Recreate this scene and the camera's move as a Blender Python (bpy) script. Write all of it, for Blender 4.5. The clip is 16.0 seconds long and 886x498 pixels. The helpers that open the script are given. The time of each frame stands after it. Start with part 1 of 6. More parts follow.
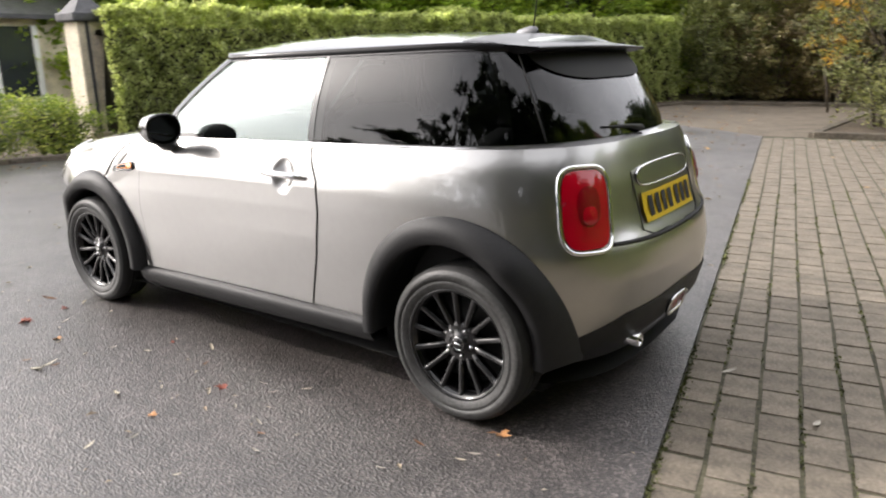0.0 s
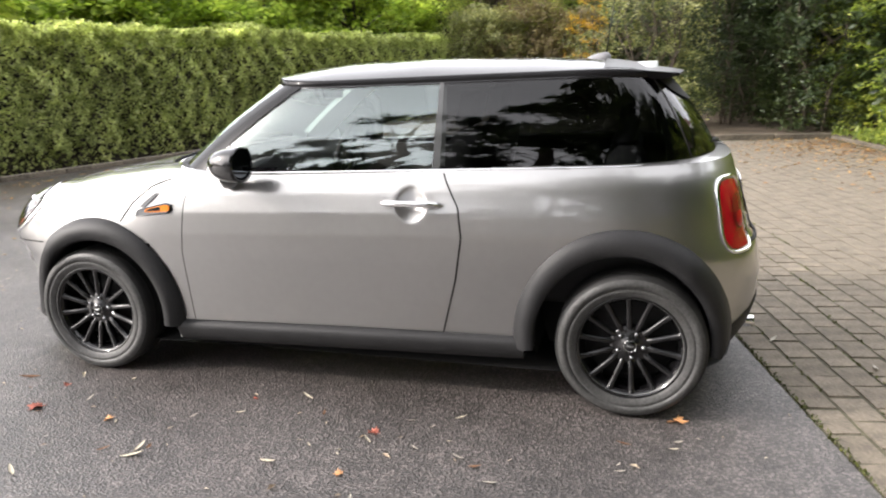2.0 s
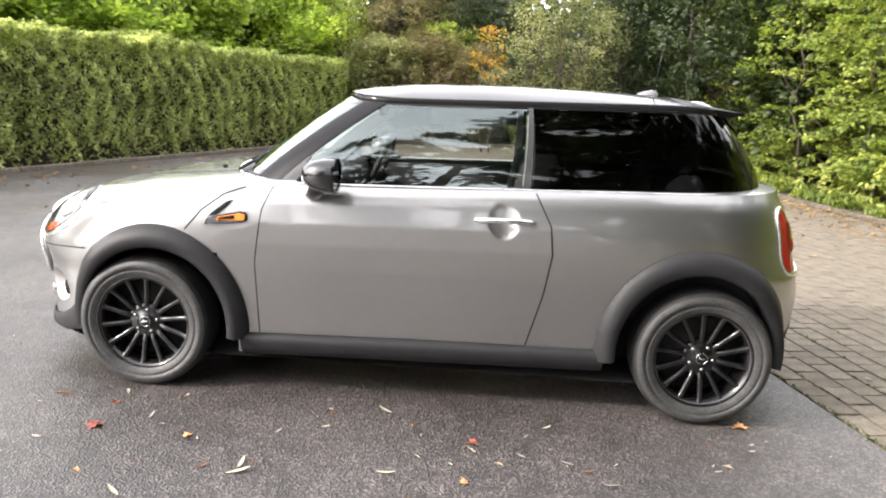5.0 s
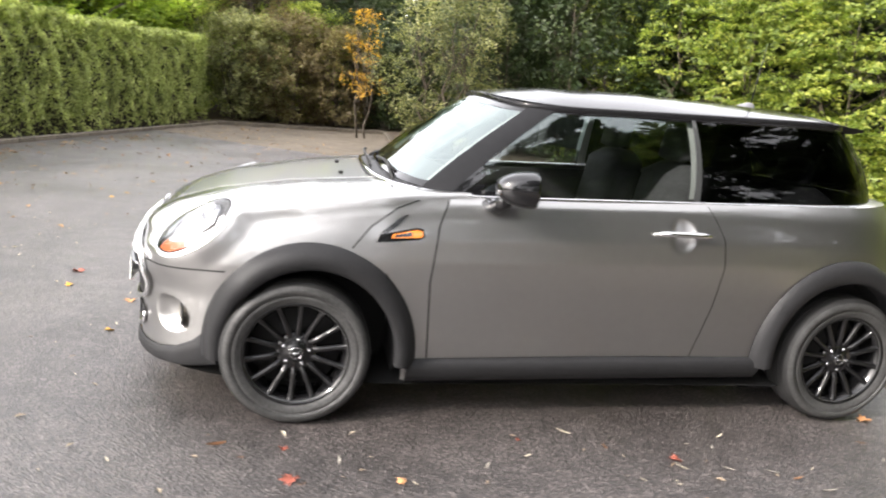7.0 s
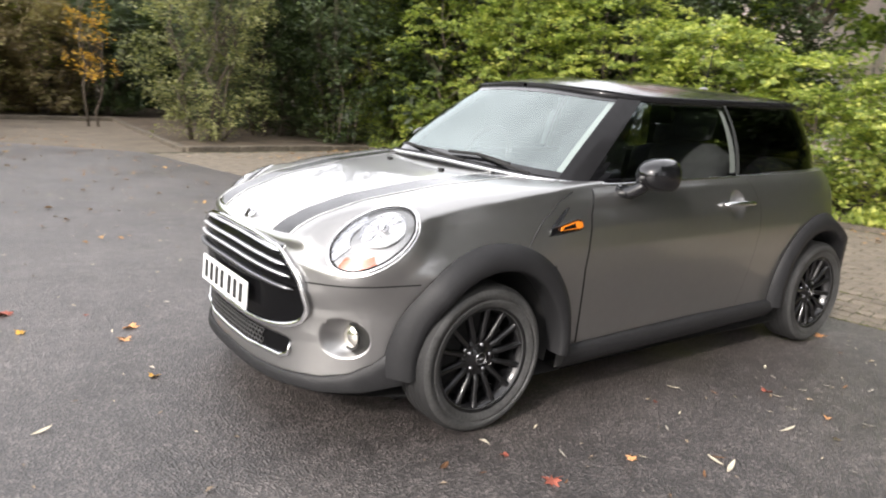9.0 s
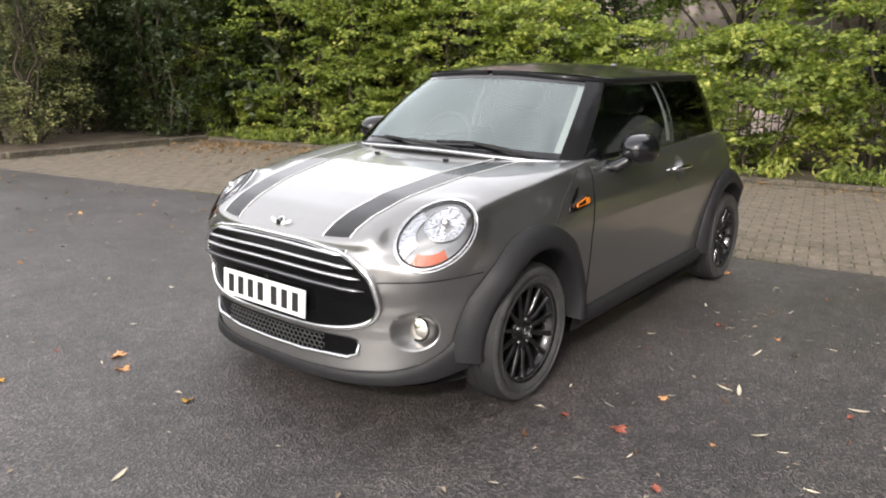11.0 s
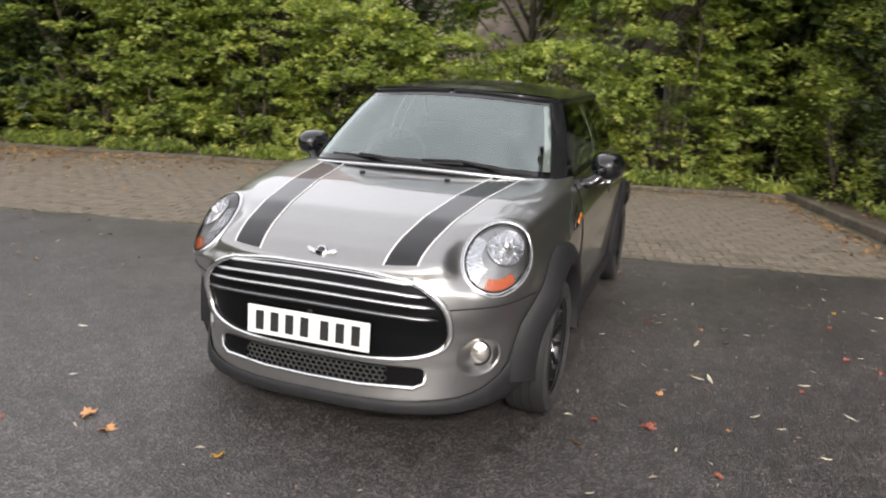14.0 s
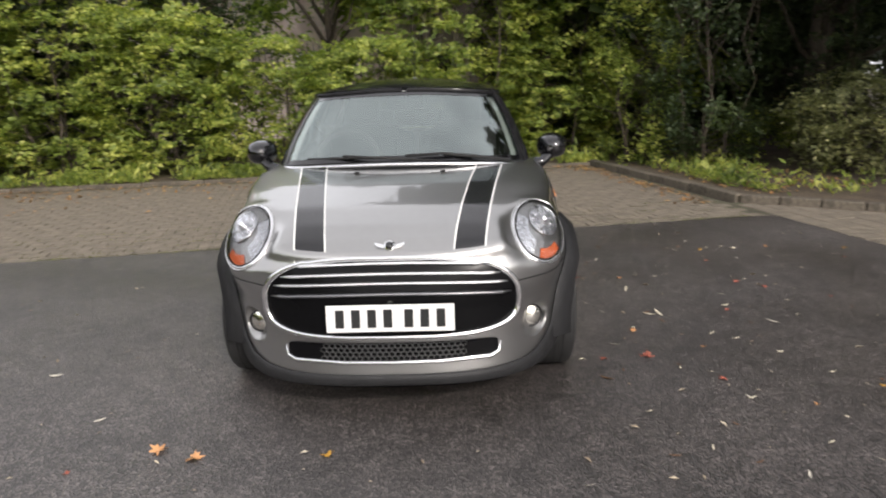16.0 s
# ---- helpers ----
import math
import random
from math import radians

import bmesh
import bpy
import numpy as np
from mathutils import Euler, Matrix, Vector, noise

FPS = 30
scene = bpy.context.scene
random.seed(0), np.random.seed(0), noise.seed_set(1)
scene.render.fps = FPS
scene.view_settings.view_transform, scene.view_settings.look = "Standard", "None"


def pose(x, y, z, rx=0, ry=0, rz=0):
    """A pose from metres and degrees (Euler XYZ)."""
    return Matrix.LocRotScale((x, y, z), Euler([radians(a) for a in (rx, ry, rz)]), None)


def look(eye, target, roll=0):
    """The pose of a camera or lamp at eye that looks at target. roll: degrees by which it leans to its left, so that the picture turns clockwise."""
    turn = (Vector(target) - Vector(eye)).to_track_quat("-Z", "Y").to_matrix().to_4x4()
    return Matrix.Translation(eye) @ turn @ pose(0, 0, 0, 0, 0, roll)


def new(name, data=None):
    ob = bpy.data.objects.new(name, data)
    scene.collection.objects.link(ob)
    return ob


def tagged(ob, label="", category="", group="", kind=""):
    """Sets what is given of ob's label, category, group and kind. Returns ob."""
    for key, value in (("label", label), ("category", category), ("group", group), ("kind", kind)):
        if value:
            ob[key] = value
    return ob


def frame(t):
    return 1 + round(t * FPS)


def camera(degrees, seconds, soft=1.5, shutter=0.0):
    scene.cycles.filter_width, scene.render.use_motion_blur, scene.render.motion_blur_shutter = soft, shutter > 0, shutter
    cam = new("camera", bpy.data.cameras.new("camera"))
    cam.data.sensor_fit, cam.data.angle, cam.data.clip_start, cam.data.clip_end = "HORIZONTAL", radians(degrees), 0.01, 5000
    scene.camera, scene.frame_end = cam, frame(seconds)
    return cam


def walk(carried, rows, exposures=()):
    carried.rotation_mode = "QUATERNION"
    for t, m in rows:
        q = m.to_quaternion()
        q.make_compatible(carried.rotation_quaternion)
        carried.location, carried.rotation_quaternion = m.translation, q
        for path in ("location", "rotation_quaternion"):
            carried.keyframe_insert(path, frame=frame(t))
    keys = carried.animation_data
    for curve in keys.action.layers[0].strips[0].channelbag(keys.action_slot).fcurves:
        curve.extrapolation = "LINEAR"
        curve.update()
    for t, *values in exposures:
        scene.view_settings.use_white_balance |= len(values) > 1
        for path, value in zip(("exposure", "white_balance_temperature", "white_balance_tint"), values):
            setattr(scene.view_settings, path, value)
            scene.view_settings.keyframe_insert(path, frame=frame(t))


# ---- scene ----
from mathutils.bvhtree import BVHTree

cam = camera(63.3, 16.0, 2.0, 0.5)
EXPOSURES = [(0.0, 0.57, 6500, 13), (2.5, 1.06, 6500, 13), (6.0, 1.26, 6500, 13), (9.0, 0.60, 6500, 13), (12.5, 0.0, 6500, 13), (16.0, -0.15, 6500, 13)]
PATH = [
    (0, (-2.673, 2.826, 1.341), (-1.528, 1.272, 0.817), -0.9),
    (0.5, (-2.352, 3.019, 1.385), (-1.367, 1.364, 0.848), -2.2),
    (1, (-1.977, 3.199, 1.421), (-1.153, 1.465, 0.862), -2.5),
    (1.5, (-1.576, 3.337, 1.429), (-0.895, 1.536, 0.889), -2.1),
    (2, (-1.208, 3.582, 1.416), (-0.72, 1.708, 0.916), -1.3),
    (2.5, (-0.906, 3.708, 1.433), (-0.537, 1.804, 0.945), -0.7),
    (3, (-0.566, 3.84, 1.389), (-0.308, 1.905, 0.956), 0.4),
    (5.5, (-0.066, 3.844, 1.367), (-0.046, 1.886, 0.96), 4.3),
    (6, (0.361, 3.797, 1.308), (0.185, 1.839, 0.938), 4.3),
    (6.5, (0.78, 3.73, 1.33), (0.489, 1.798, 0.903), 4.7),
    (7, (1.261, 3.566, 1.379), (0.864, 1.654, 0.946), 5.1),
    (7.5, (1.756, 3.459, 1.333), (1.163, 1.594, 0.92), 3.4),
    (8, (2.161, 3.241, 1.328), (1.405, 1.447, 0.871), 3.9),
    (8.5, (2.582, 3.018, 1.297), (1.631, 1.316, 0.851), 4.7),
    (9, (2.965, 2.833, 1.305), (1.805, 1.261, 0.878), 4.2),
    (9.5, (3.242, 2.611, 1.341), (1.943, 1.159, 0.888), 3.1),
    (10, (3.564, 2.442, 1.373), (2.156, 1.111, 0.878), 1.1),
    (10.2, (3.642, 2.404, 1.356), (2.182, 1.128, 0.863), 0.9),
    (12.5, (3.817, 2.086, 1.376), (2.229, 0.957, 0.924), 1.2),
    (13, (4.029, 1.929, 1.395), (2.302, 1.022, 0.952), 1.4),
    (13.5, (4.138, 1.705, 1.389), (2.337, 0.961, 0.937), 3.6),
    (14, (4.261, 1.307, 1.413), (2.418, 0.675, 0.96), 2.9),
    (14.5, (4.49, 0.986, 1.404), (2.573, 0.626, 0.962), 2.1),
    (15, (4.568, 0.639, 1.374), (2.635, 0.369, 0.936), 0.8),
    (15.5, (4.634, 0.4, 1.378), (2.69, 0.216, 0.947), -0.9),
    (16, (4.753, 0.247, 1.409), (2.805, 0.228, 0.956), -1.4),
]
walk(cam, [(t, look(eye, target, roll)) for t, eye, target, roll in PATH], EXPOSURES)

# ---------------------------------------------------------------- world, sun
world = bpy.data.worlds.new("world")
scene.world = world
world.use_nodes = True
wn, wl = world.node_tree.nodes, world.node_tree.links
wn.clear()
SUN_DIR = Vector((0.86, 0.36, 0.55)).normalized()
sky = wn.new("ShaderNodeTexSky")
sky.sky_type = "NISHITA"
sky.sun_disc = False
sky.sun_elevation = math.asin(SUN_DIR.z)
sky.sun_rotation = math.atan2(SUN_DIR.x, SUN_DIR.y)
sky.air_density, sky.dust_density, sky.ozone_density = 1.0, 5.0, 1.0
grey = wn.new("ShaderNodeHueSaturation")
grey.inputs["Saturation"].default_value = 0.42
# broken cloud cover: white cloud over the sky
cl_tc = wn.new("ShaderNodeTexCoord")
cl_n = wn.new("ShaderNodeTexNoise")
cl_n.inputs["Scale"].default_value, cl_n.inputs["Detail"].default_value = 2.2, 6.0
cl_r = wn.new("ShaderNodeValToRGB")
cl_r.color_ramp.elements[0].position, cl_r.color_ramp.elements[1].position = 0.30, 0.62
cl_r.color_ramp.elements[0].color = (0.58, 0.58, 0.58, 1)
cl_r.color_ramp.elements[1].color = (0.95, 0.95, 0.95, 1)
cl_m = wn.new("ShaderNodeMixRGB")
cl_a = wn.new("ShaderNodeMixRGB")
cl_a.blend_type = "ADD"
cl_a.inputs[0].default_value = 0.8
cl_a.inputs[1].default_value = (15.0, 15.0, 15.2, 1)
wl.new(grey.outputs["Color"], cl_a.inputs[2]), wl.new(cl_a.outputs["Color"], cl_m.inputs[2])
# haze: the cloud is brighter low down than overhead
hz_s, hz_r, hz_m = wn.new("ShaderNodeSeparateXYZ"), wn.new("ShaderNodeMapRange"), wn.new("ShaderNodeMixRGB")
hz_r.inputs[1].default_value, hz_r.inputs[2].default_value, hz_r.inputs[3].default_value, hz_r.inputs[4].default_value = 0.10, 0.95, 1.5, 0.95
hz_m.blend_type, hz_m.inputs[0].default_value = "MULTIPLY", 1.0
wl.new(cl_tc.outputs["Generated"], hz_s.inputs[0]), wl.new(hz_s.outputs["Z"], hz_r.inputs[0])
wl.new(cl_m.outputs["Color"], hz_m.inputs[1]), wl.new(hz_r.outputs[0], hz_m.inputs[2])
# bright glow round the veiled sun
gl_d, gl_p, gl_s, gl_a = wn.new("ShaderNodeVectorMath"), wn.new("ShaderNodeMath"), wn.new("ShaderNodeMixRGB"), wn.new("ShaderNodeMixRGB")
gl_d.operation, gl_p.operation, gl_p.use_clamp = "DOT_PRODUCT", "POWER", True
gl_d.inputs[1].default_value, gl_p.inputs[1].default_value = SUN_DIR, 30.0
gl_s.blend_type, gl_s.inputs[0].default_value, gl_s.inputs[2].default_value = "MULTIPLY", 1.0, (24.0, 23.0, 21.5, 1)
gl_a.blend_type, gl_a.inputs[0].default_value = "ADD", 1.0
gl_c = wn.new("ShaderNodeMath")
gl_c.operation, gl_c.inputs[1].default_value = "MAXIMUM", 0.0
wl.new(cl_tc.outputs["Generated"], gl_d.inputs[0]), wl.new(gl_d.outputs["Value"], gl_c.inputs[0]), wl.new(gl_c.outputs[0], gl_p.inputs[0])
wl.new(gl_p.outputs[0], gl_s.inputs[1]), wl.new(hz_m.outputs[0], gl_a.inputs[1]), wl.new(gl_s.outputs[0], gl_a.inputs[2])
bgn = wn.new("ShaderNodeBackground")
bgn.inputs["Strength"].default_value = 0.087
wo = wn.new("ShaderNodeOutputWorld")
wl.new(cl_tc.outputs["Generated"], cl_n.inputs["Vector"])
wl.new(cl_n.outputs["Fac"], cl_r.inputs["Fac"])
wl.new(cl_r.outputs["Color"], cl_m.inputs[0])
wl.new(sky.outputs["Color"], grey.inputs["Color"])
wl.new(grey.outputs["Color"], cl_m.inputs[1])
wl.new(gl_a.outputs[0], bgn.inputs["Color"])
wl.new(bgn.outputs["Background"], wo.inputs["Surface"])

sun_data = bpy.data.lights.new("sun", "SUN")
sun_data.energy, sun_data.angle, sun_data.color = 2.1, radians(3), (1.0, 0.95, 0.88)
sun_ob = new("sun", sun_data)
sun_ob.matrix_world = look(SUN_DIR * 60, (0, 0, 0))


# ---------------------------------------------------------------- materials
def mat(name, color, rough=0.5, metal=0.0, coat=0.0, vary=0.0, scale=8.0, bump=0.0, bscale=60.0, spec=0.5, color2=None, emit=0.0):
    """A principled surface with colour variation at two scales and fine relief."""
    m = bpy.data.materials.new(name)
    m.use_nodes = True
    n, l = m.node_tree.nodes, m.node_tree.links
    b = n["Principled BSDF"]
    b.inputs["Base Color"].default_value = (*color, 1)
    b.inputs["Roughness"].default_value, b.inputs["Metallic"].default_value = rough, metal
    b.inputs["Coat Weight"].default_value, b.inputs["Coat Roughness"].default_value = coat, 0.04
    b.inputs["Specular IOR Level"].default_value = spec
    tc = n.new("ShaderNodeTexCoord")
    if vary or color2:
        a, c = n.new("ShaderNodeTexNoise"), n.new("ShaderNodeTexNoise")
        a.inputs["Scale"].default_value, c.inputs["Scale"].default_value = scale, scale * 9
        a.inputs["Detail"].default_value, c.inputs["Detail"].default_value = 5, 4
        add = n.new("ShaderNodeMath")
        add.operation = "ADD"
        ramp = n.new("ShaderNodeMapRange")
        ramp.inputs[1].default_value, ramp.inputs[2].default_value = 0.75, 1.25
        mix = n.new("ShaderNodeMixRGB")
        lo = tuple(v * (1 - vary) for v in color)
        hi = color2 or tuple(min(1, v * (1 + vary)) for v in color)
        mix.inputs[1].default_value, mix.inputs[2].default_value = (*lo, 1), (*hi, 1)
        for t_ in (a, c):
            l.new(tc.outputs["Object"], t_.inputs["Vector"])
        l.new(a.outputs["Fac"], add.inputs[0]), l.new(c.outputs["Fac"], add.inputs[1])
        l.new(add.outputs[0], ramp.inputs[0]), l.new(ramp.outputs[0], mix.inputs[0])
        l.new(mix.outputs[0], b.inputs["Base Color"])
    if bump:
        k, bm_ = n.new("ShaderNodeTexNoise"), n.new("ShaderNodeBump")
        k.inputs["Scale"].default_value, k.inputs["Detail"].default_value = bscale, 4
        bm_.inputs["Strength"].default_value, bm_.inputs["Distance"].default_value = bump, 0.01
        l.new(tc.outputs["Object"], k.inputs["Vector"])
        l.new(k.outputs["Fac"], bm_.inputs["Height"]), l.new(bm_.outputs["Normal"], b.inputs["Normal"])
    if emit:
        b.inputs["Emission Color"].default_value, b.inputs["Emission Strength"].default_value = (*color, 1), emit
    return m


def glass_mat(name, tint, ior=1.9, sheen=(1, 1, 1)):
    """Thin pane: tinted clear view with a Fresnel reflection."""
    m = bpy.data.materials.new(name)
    m.use_nodes = True
    n, l = m.node_tree.nodes, m.node_tree.links
    n.clear()
    out, mx, tr, gl, fr = (n.new("ShaderNode" + k) for k in ("OutputMaterial", "MixShader", "BsdfTransparent", "BsdfGlossy", "Fresnel"))
    tr.inputs["Color"].default_value = (*tint, 1)
    gl.inputs["Roughness"].default_value, gl.inputs["Color"].default_value = 0.01, (*sheen, 1)
    fr.inputs["IOR"].default_value = ior
    l.new(fr.outputs[0], mx.inputs[0]), l.new(tr.outputs[0], mx.inputs[1]), l.new(gl.outputs[0], mx.inputs[2])
    l.new(mx.outputs[0], out.inputs["Surface"])
    return m


def leaf_mat(name, dark, mid, bright, through_=0.35, patch=0.9):
    """Leaves whose colour differs from leaf to leaf and which let some light through."""
    m = bpy.data.materials.new(name)
    m.use_nodes = True
    n, l = m.node_tree.nodes, m.node_tree.links
    b, out = n["Principled BSDF"], n["Material Output"]
    geo, ramp, mx, tl, tc, ns, add = (n.new("ShaderNode" + k) for k in ("NewGeometry", "ValToRGB", "MixShader", "BsdfTranslucent", "TexCoord", "TexNoise", "Math"))
    e = ramp.color_ramp.elements
    e[0].color, e[1].color = (*dark, 1), (*bright, 1)
    e.new(0.55).color = (*mid, 1)
    ns.inputs["Scale"].default_value, ns.inputs["Detail"].default_value = patch, 3
    add.operation = "MULTIPLY_ADD"
    add.inputs[1].default_value = 0.65
    l.new(tc.outputs["Object"], ns.inputs["Vector"])
    shift = n.new("ShaderNodeMath")
    shift.operation = "MULTIPLY_ADD"
    shift.inputs[1].default_value, shift.inputs[2].default_value = 1.5, -0.55
    l.new(ns.outputs["Fac"], shift.inputs[0])
    l.new(geo.outputs["Random Per Island"], add.inputs[0]), l.new(shift.outputs[0], add.inputs[2])
    l.new(add.outputs[0], ramp.inputs["Fac"])
    l.new(ramp.outputs["Color"], b.inputs["Base Color"])
    boost = n.new("ShaderNodeMixRGB")
    boost.blend_type = "MULTIPLY"
    boost.inputs[0].default_value, boost.inputs[2].default_value = 1.0, (1.55, 1.65, 1.0, 1)
    l.new(ramp.outputs["Color"], boost.inputs[1]), l.new(boost.outputs[0], tl.inputs["Color"])
    b.inputs["Roughness"].default_value = 0.45
    b.inputs["Specular IOR Level"].default_value = 0.35
    mx.inputs[0].default_value = through_
    l.new(b.outputs[0], mx.inputs[1]), l.new(tl.outputs[0], mx.inputs[2]), l.new(mx.outputs[0], out.inputs["Surface"])
    return m


def object_random(m, spread):
    """Let a material's colour differ from object to object."""
    n, l = m.node_tree.nodes, m.node_tree.links
    b = n["Principled BSDF"]
    info, hsv, rng = n.new("ShaderNodeObjectInfo"), n.new("ShaderNodeHueSaturation"), n.new("ShaderNodeMapRange")
    rng.inputs[3].default_value, rng.inputs[4].default_value = 1 - spread, 1 + spread
    src = b.inputs["Base Color"].links[0].from_socket if b.inputs["Base Color"].links else None
    if src:
        l.new(src, hsv.inputs["Color"])
    else:
        hsv.inputs["Color"].default_value = b.inputs["Base Color"].default_value
    l.new(info.outputs["Random"], rng.inputs[0]), l.new(rng.outputs[0], hsv.inputs["Value"])
    l.new(hsv.outputs[0], b.inputs["Base Color"])
    return m


PAINT = mat("silver_paint", (0.375, 0.371, 0.363), 0.32, 0.94, 1.0, 0.02, 3.0)
PAINT.node_tree.nodes["Principled BSDF"].inputs["Coat IOR"].default_value = 1.65
BLACK = mat("black_gloss", (0.006, 0.006, 0.007), 0.08, 0.0, 0.6)
ROOFB = mat("black_roof_paint", (0.014, 0.014, 0.015), 0.12, 0.0, 0.0, 0.1, 3, spec=0.14)
PLASTIC = mat("grey_plastic", (0.019, 0.019, 0.020), 0.50, 0, 0, 0.15, 12, 0.15, 400, spec=0.26)
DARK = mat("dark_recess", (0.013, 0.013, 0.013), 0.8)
RUBBER = mat("tyre_rubber", (0.048, 0.048, 0.047), 0.5, 0, 0, 0.4, 10, 0.2, 120)
# darker than the tyre wall: shadow under the arch is in this colour
TREAD = mat("shaded_tread_rubber", (0.015, 0.015, 0.015), 0.7, 0, 0, 0.3, 20, 0.3, 150)
WHEELM = mat("black_wheel", (0.007, 0.007, 0.0075), 0.14, 0.0, 0.0, spec=0.6)
CHROME = mat("chrome", (0.86, 0.86, 0.87), 0.08, 1.0)
SILVER = mat("satin_silver", (0.75, 0.75, 0.75), 0.25, 1.0)
STRIPE = mat("black_stripe", (0.007, 0.007, 0.008), 0.22, 0.0, 0.4)
WHITE = mat("white_line", (0.75, 0.75, 0.73), 0.4)
RED = mat("red_lens", (0.46, 0.001, 0.014), 0.08, 0.0, 0.35)
REDDARK = mat("dark_red_lens", (0.24, 0.002, 0.010), 0.10, 0.0, 0.5)
AMBER = mat("amber_lens", (0.75, 0.22, 0.02), 0.12, 0.0, 1.0)
PLATEW = mat("white_plate", (0.82, 0.82, 0.80), 0.35)
PLATEY = mat("yellow_plate", (0.72, 0.50, 0.03), 0.35)
CLOTH = mat("seat_cloth", (0.06, 0.062, 0.064), 0.85, 0, 0, 0.2, 20)
LINING = mat("cabin_plastic", (0.03, 0.03, 0.031), 0.6)
PALE = mat("pale_trim", (0.50, 0.53, 0.51), 0.6)
LAMPW = mat("lamp_reflector", (0.82, 0.82, 0.84), 0.16, 1.0, 0, 0.1, 60, 0.5, 70)
WARM = mat("warm_reflector", (0.90, 0.87, 0.80), 0.15, 1.0)
GLASS = glass_mat("clear_glass", (0.88, 0.92, 0.90), 2.15, (0.86, 0.97, 0.96))
SCREEN = glass_mat("windscreen_glass", (0.84, 0.90, 0.88), 3.4, (0.86, 0.97, 0.95))
TINT = glass_mat("dark_glass", (0.10, 0.105, 0.11), 1.48)
LENS = glass_mat("lamp_glass", (0.93, 0.94, 0.95), 1.3)

BARK = mat("bark", (0.07, 0.055, 0.04), 0.9, 0, 0, 0.4, 9, 0.6, 40)
# hedge's inner sheet, under half as bright as the bark
CORE = mat("dark_core", (0.030, 0.026, 0.016), 0.95, 0, 0, 0.5, 14, 0.8, 30)
SOIL = mat("soil", (0.075, 0.055, 0.036), 0.95, 0, 0, 0.45, 3, 0.8, 25)
KERB = mat("kerb_concrete", (0.105, 0.088, 0.066), 0.9, 0, 0, 0.45, 3, 0.4, 90)
STONE = mat("pillar_stone", (0.66, 0.58, 0.45), 0.85, 0, 0, 0.25, 4, 0.3, 50)
SLATE = mat("dark_slate", (0.07, 0.07, 0.075), 0.7, 0, 0, 0.3, 6, 0.3, 40)
RENDERW = mat("pale_pink_render", (0.74, 0.62, 0.58), 0.85, 0, 0, 0.12, 2, 0.2, 80)
ROOFT = mat("roof_tile", (0.16, 0.09, 0.07), 0.8, 0, 0, 0.3, 5)
PANE = mat("window_pane", (0.03, 0.035, 0.04), 0.05, 0, 0.5)
IRON = mat("iron_railing", (0.02, 0.02, 0.02), 0.5)
HEDGE_L = leaf_mat("hedge_leaf", (0.110, 0.122, 0.050), (0.33, 0.36, 0.160), (0.64, 0.65, 0.38), 0.65, 2.6)
HORN_L = leaf_mat("hornbeam_leaf", (0.036, 0.060, 0.015), (0.205, 0.262, 0.053), (0.56, 0.56, 0.16), 0.45, 1.4)
# dark leaf tones with the shade of back rows and gaps painted in
SHADE_L = leaf_mat("shaded_leaf", (0.012, 0.022, 0.008), (0.030, 0.048, 0.015), (0.085, 0.11, 0.038), 0.2)
TREE_L = leaf_mat("tree_leaf", (0.04, 0.07, 0.016), (0.17, 0.24, 0.045), (0.45, 0.49, 0.12), 0.5)
# lighter copy of the tree leaf, sunlight painted into its tones
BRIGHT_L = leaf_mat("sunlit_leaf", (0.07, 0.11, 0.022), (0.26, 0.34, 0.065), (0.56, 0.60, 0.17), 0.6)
RUST_L = leaf_mat("brown_leaf", (0.05, 0.038, 0.020), (0.15, 0.115, 0.055), (0.26, 0.24, 0.10))
AUTUMN_L = leaf_mat("autumn_leaf", (0.25, 0.13, 0.02), (0.45, 0.26, 0.03), (0.6, 0.4, 0.05))
GREY_L = leaf_mat("grey_green_leaf", (0.06, 0.07, 0.028), (0.18, 0.19, 0.08), (0.42, 0.41, 0.20))

# wet tarmac: dark stones in bitumen, damp sheen in patches
ASPH = mat("asphalt", (0.047, 0.041, 0.0385), 0.55, 0, 0, 0.36, 1.0, spec=1.0)
_n, _l = ASPH.node_tree.nodes, ASPH.node_tree.links
_b = _n["Principled BSDF"]
_tc = _n.new("ShaderNodeTexCoord")
_v = _n.new("ShaderNodeTexVoronoi")
_v.inputs["Scale"].default_value = 115
_w = _n.new("ShaderNodeTexNoise")
_w.inputs["Scale"].default_value, _w.inputs["Detail"].default_value = 0.7, 5
_rr = _n.new("ShaderNodeMapRange")
_rr.inputs[1].default_value, _rr.inputs[2].default_value, _rr.inputs[3].default_value, _rr.inputs[4].default_value = 0.35, 0.65, 0.30, 0.54
_bp = _n.new("ShaderNodeBump")
_bp.inputs["Strength"].default_value, _bp.inputs["Distance"].default_value = 0.55, 0.007
_hs = _n.new("ShaderNodeMixRGB")
_hs.blend_type = "MULTIPLY"
_hs.inputs[0].default_value = 0.9
_cr = _n.new("ShaderNodeMapRange")
_cr.inputs[3].default_value, _cr.inputs[4].default_value = 0.50, 3.3
_src = _b.inputs["Base Color"].links[0].from_socket
_l.new(_tc.outputs["Object"], _v.inputs["Vector"]), _l.new(_tc.outputs["Object"], _w.inputs["Vector"])
_l.new(_w.outputs["Fac"], _rr.inputs[0]), _l.new(_rr.outputs[0], _b.inputs["Roughness"])
_l.new(_v.outputs["Distance"], _bp.inputs["Height"]), _l.new(_bp.outputs["Normal"], _b.inputs["Normal"])
_sep = _n.new("ShaderNodeSeparateColor")
_pw = _n.new("ShaderNodeMath")
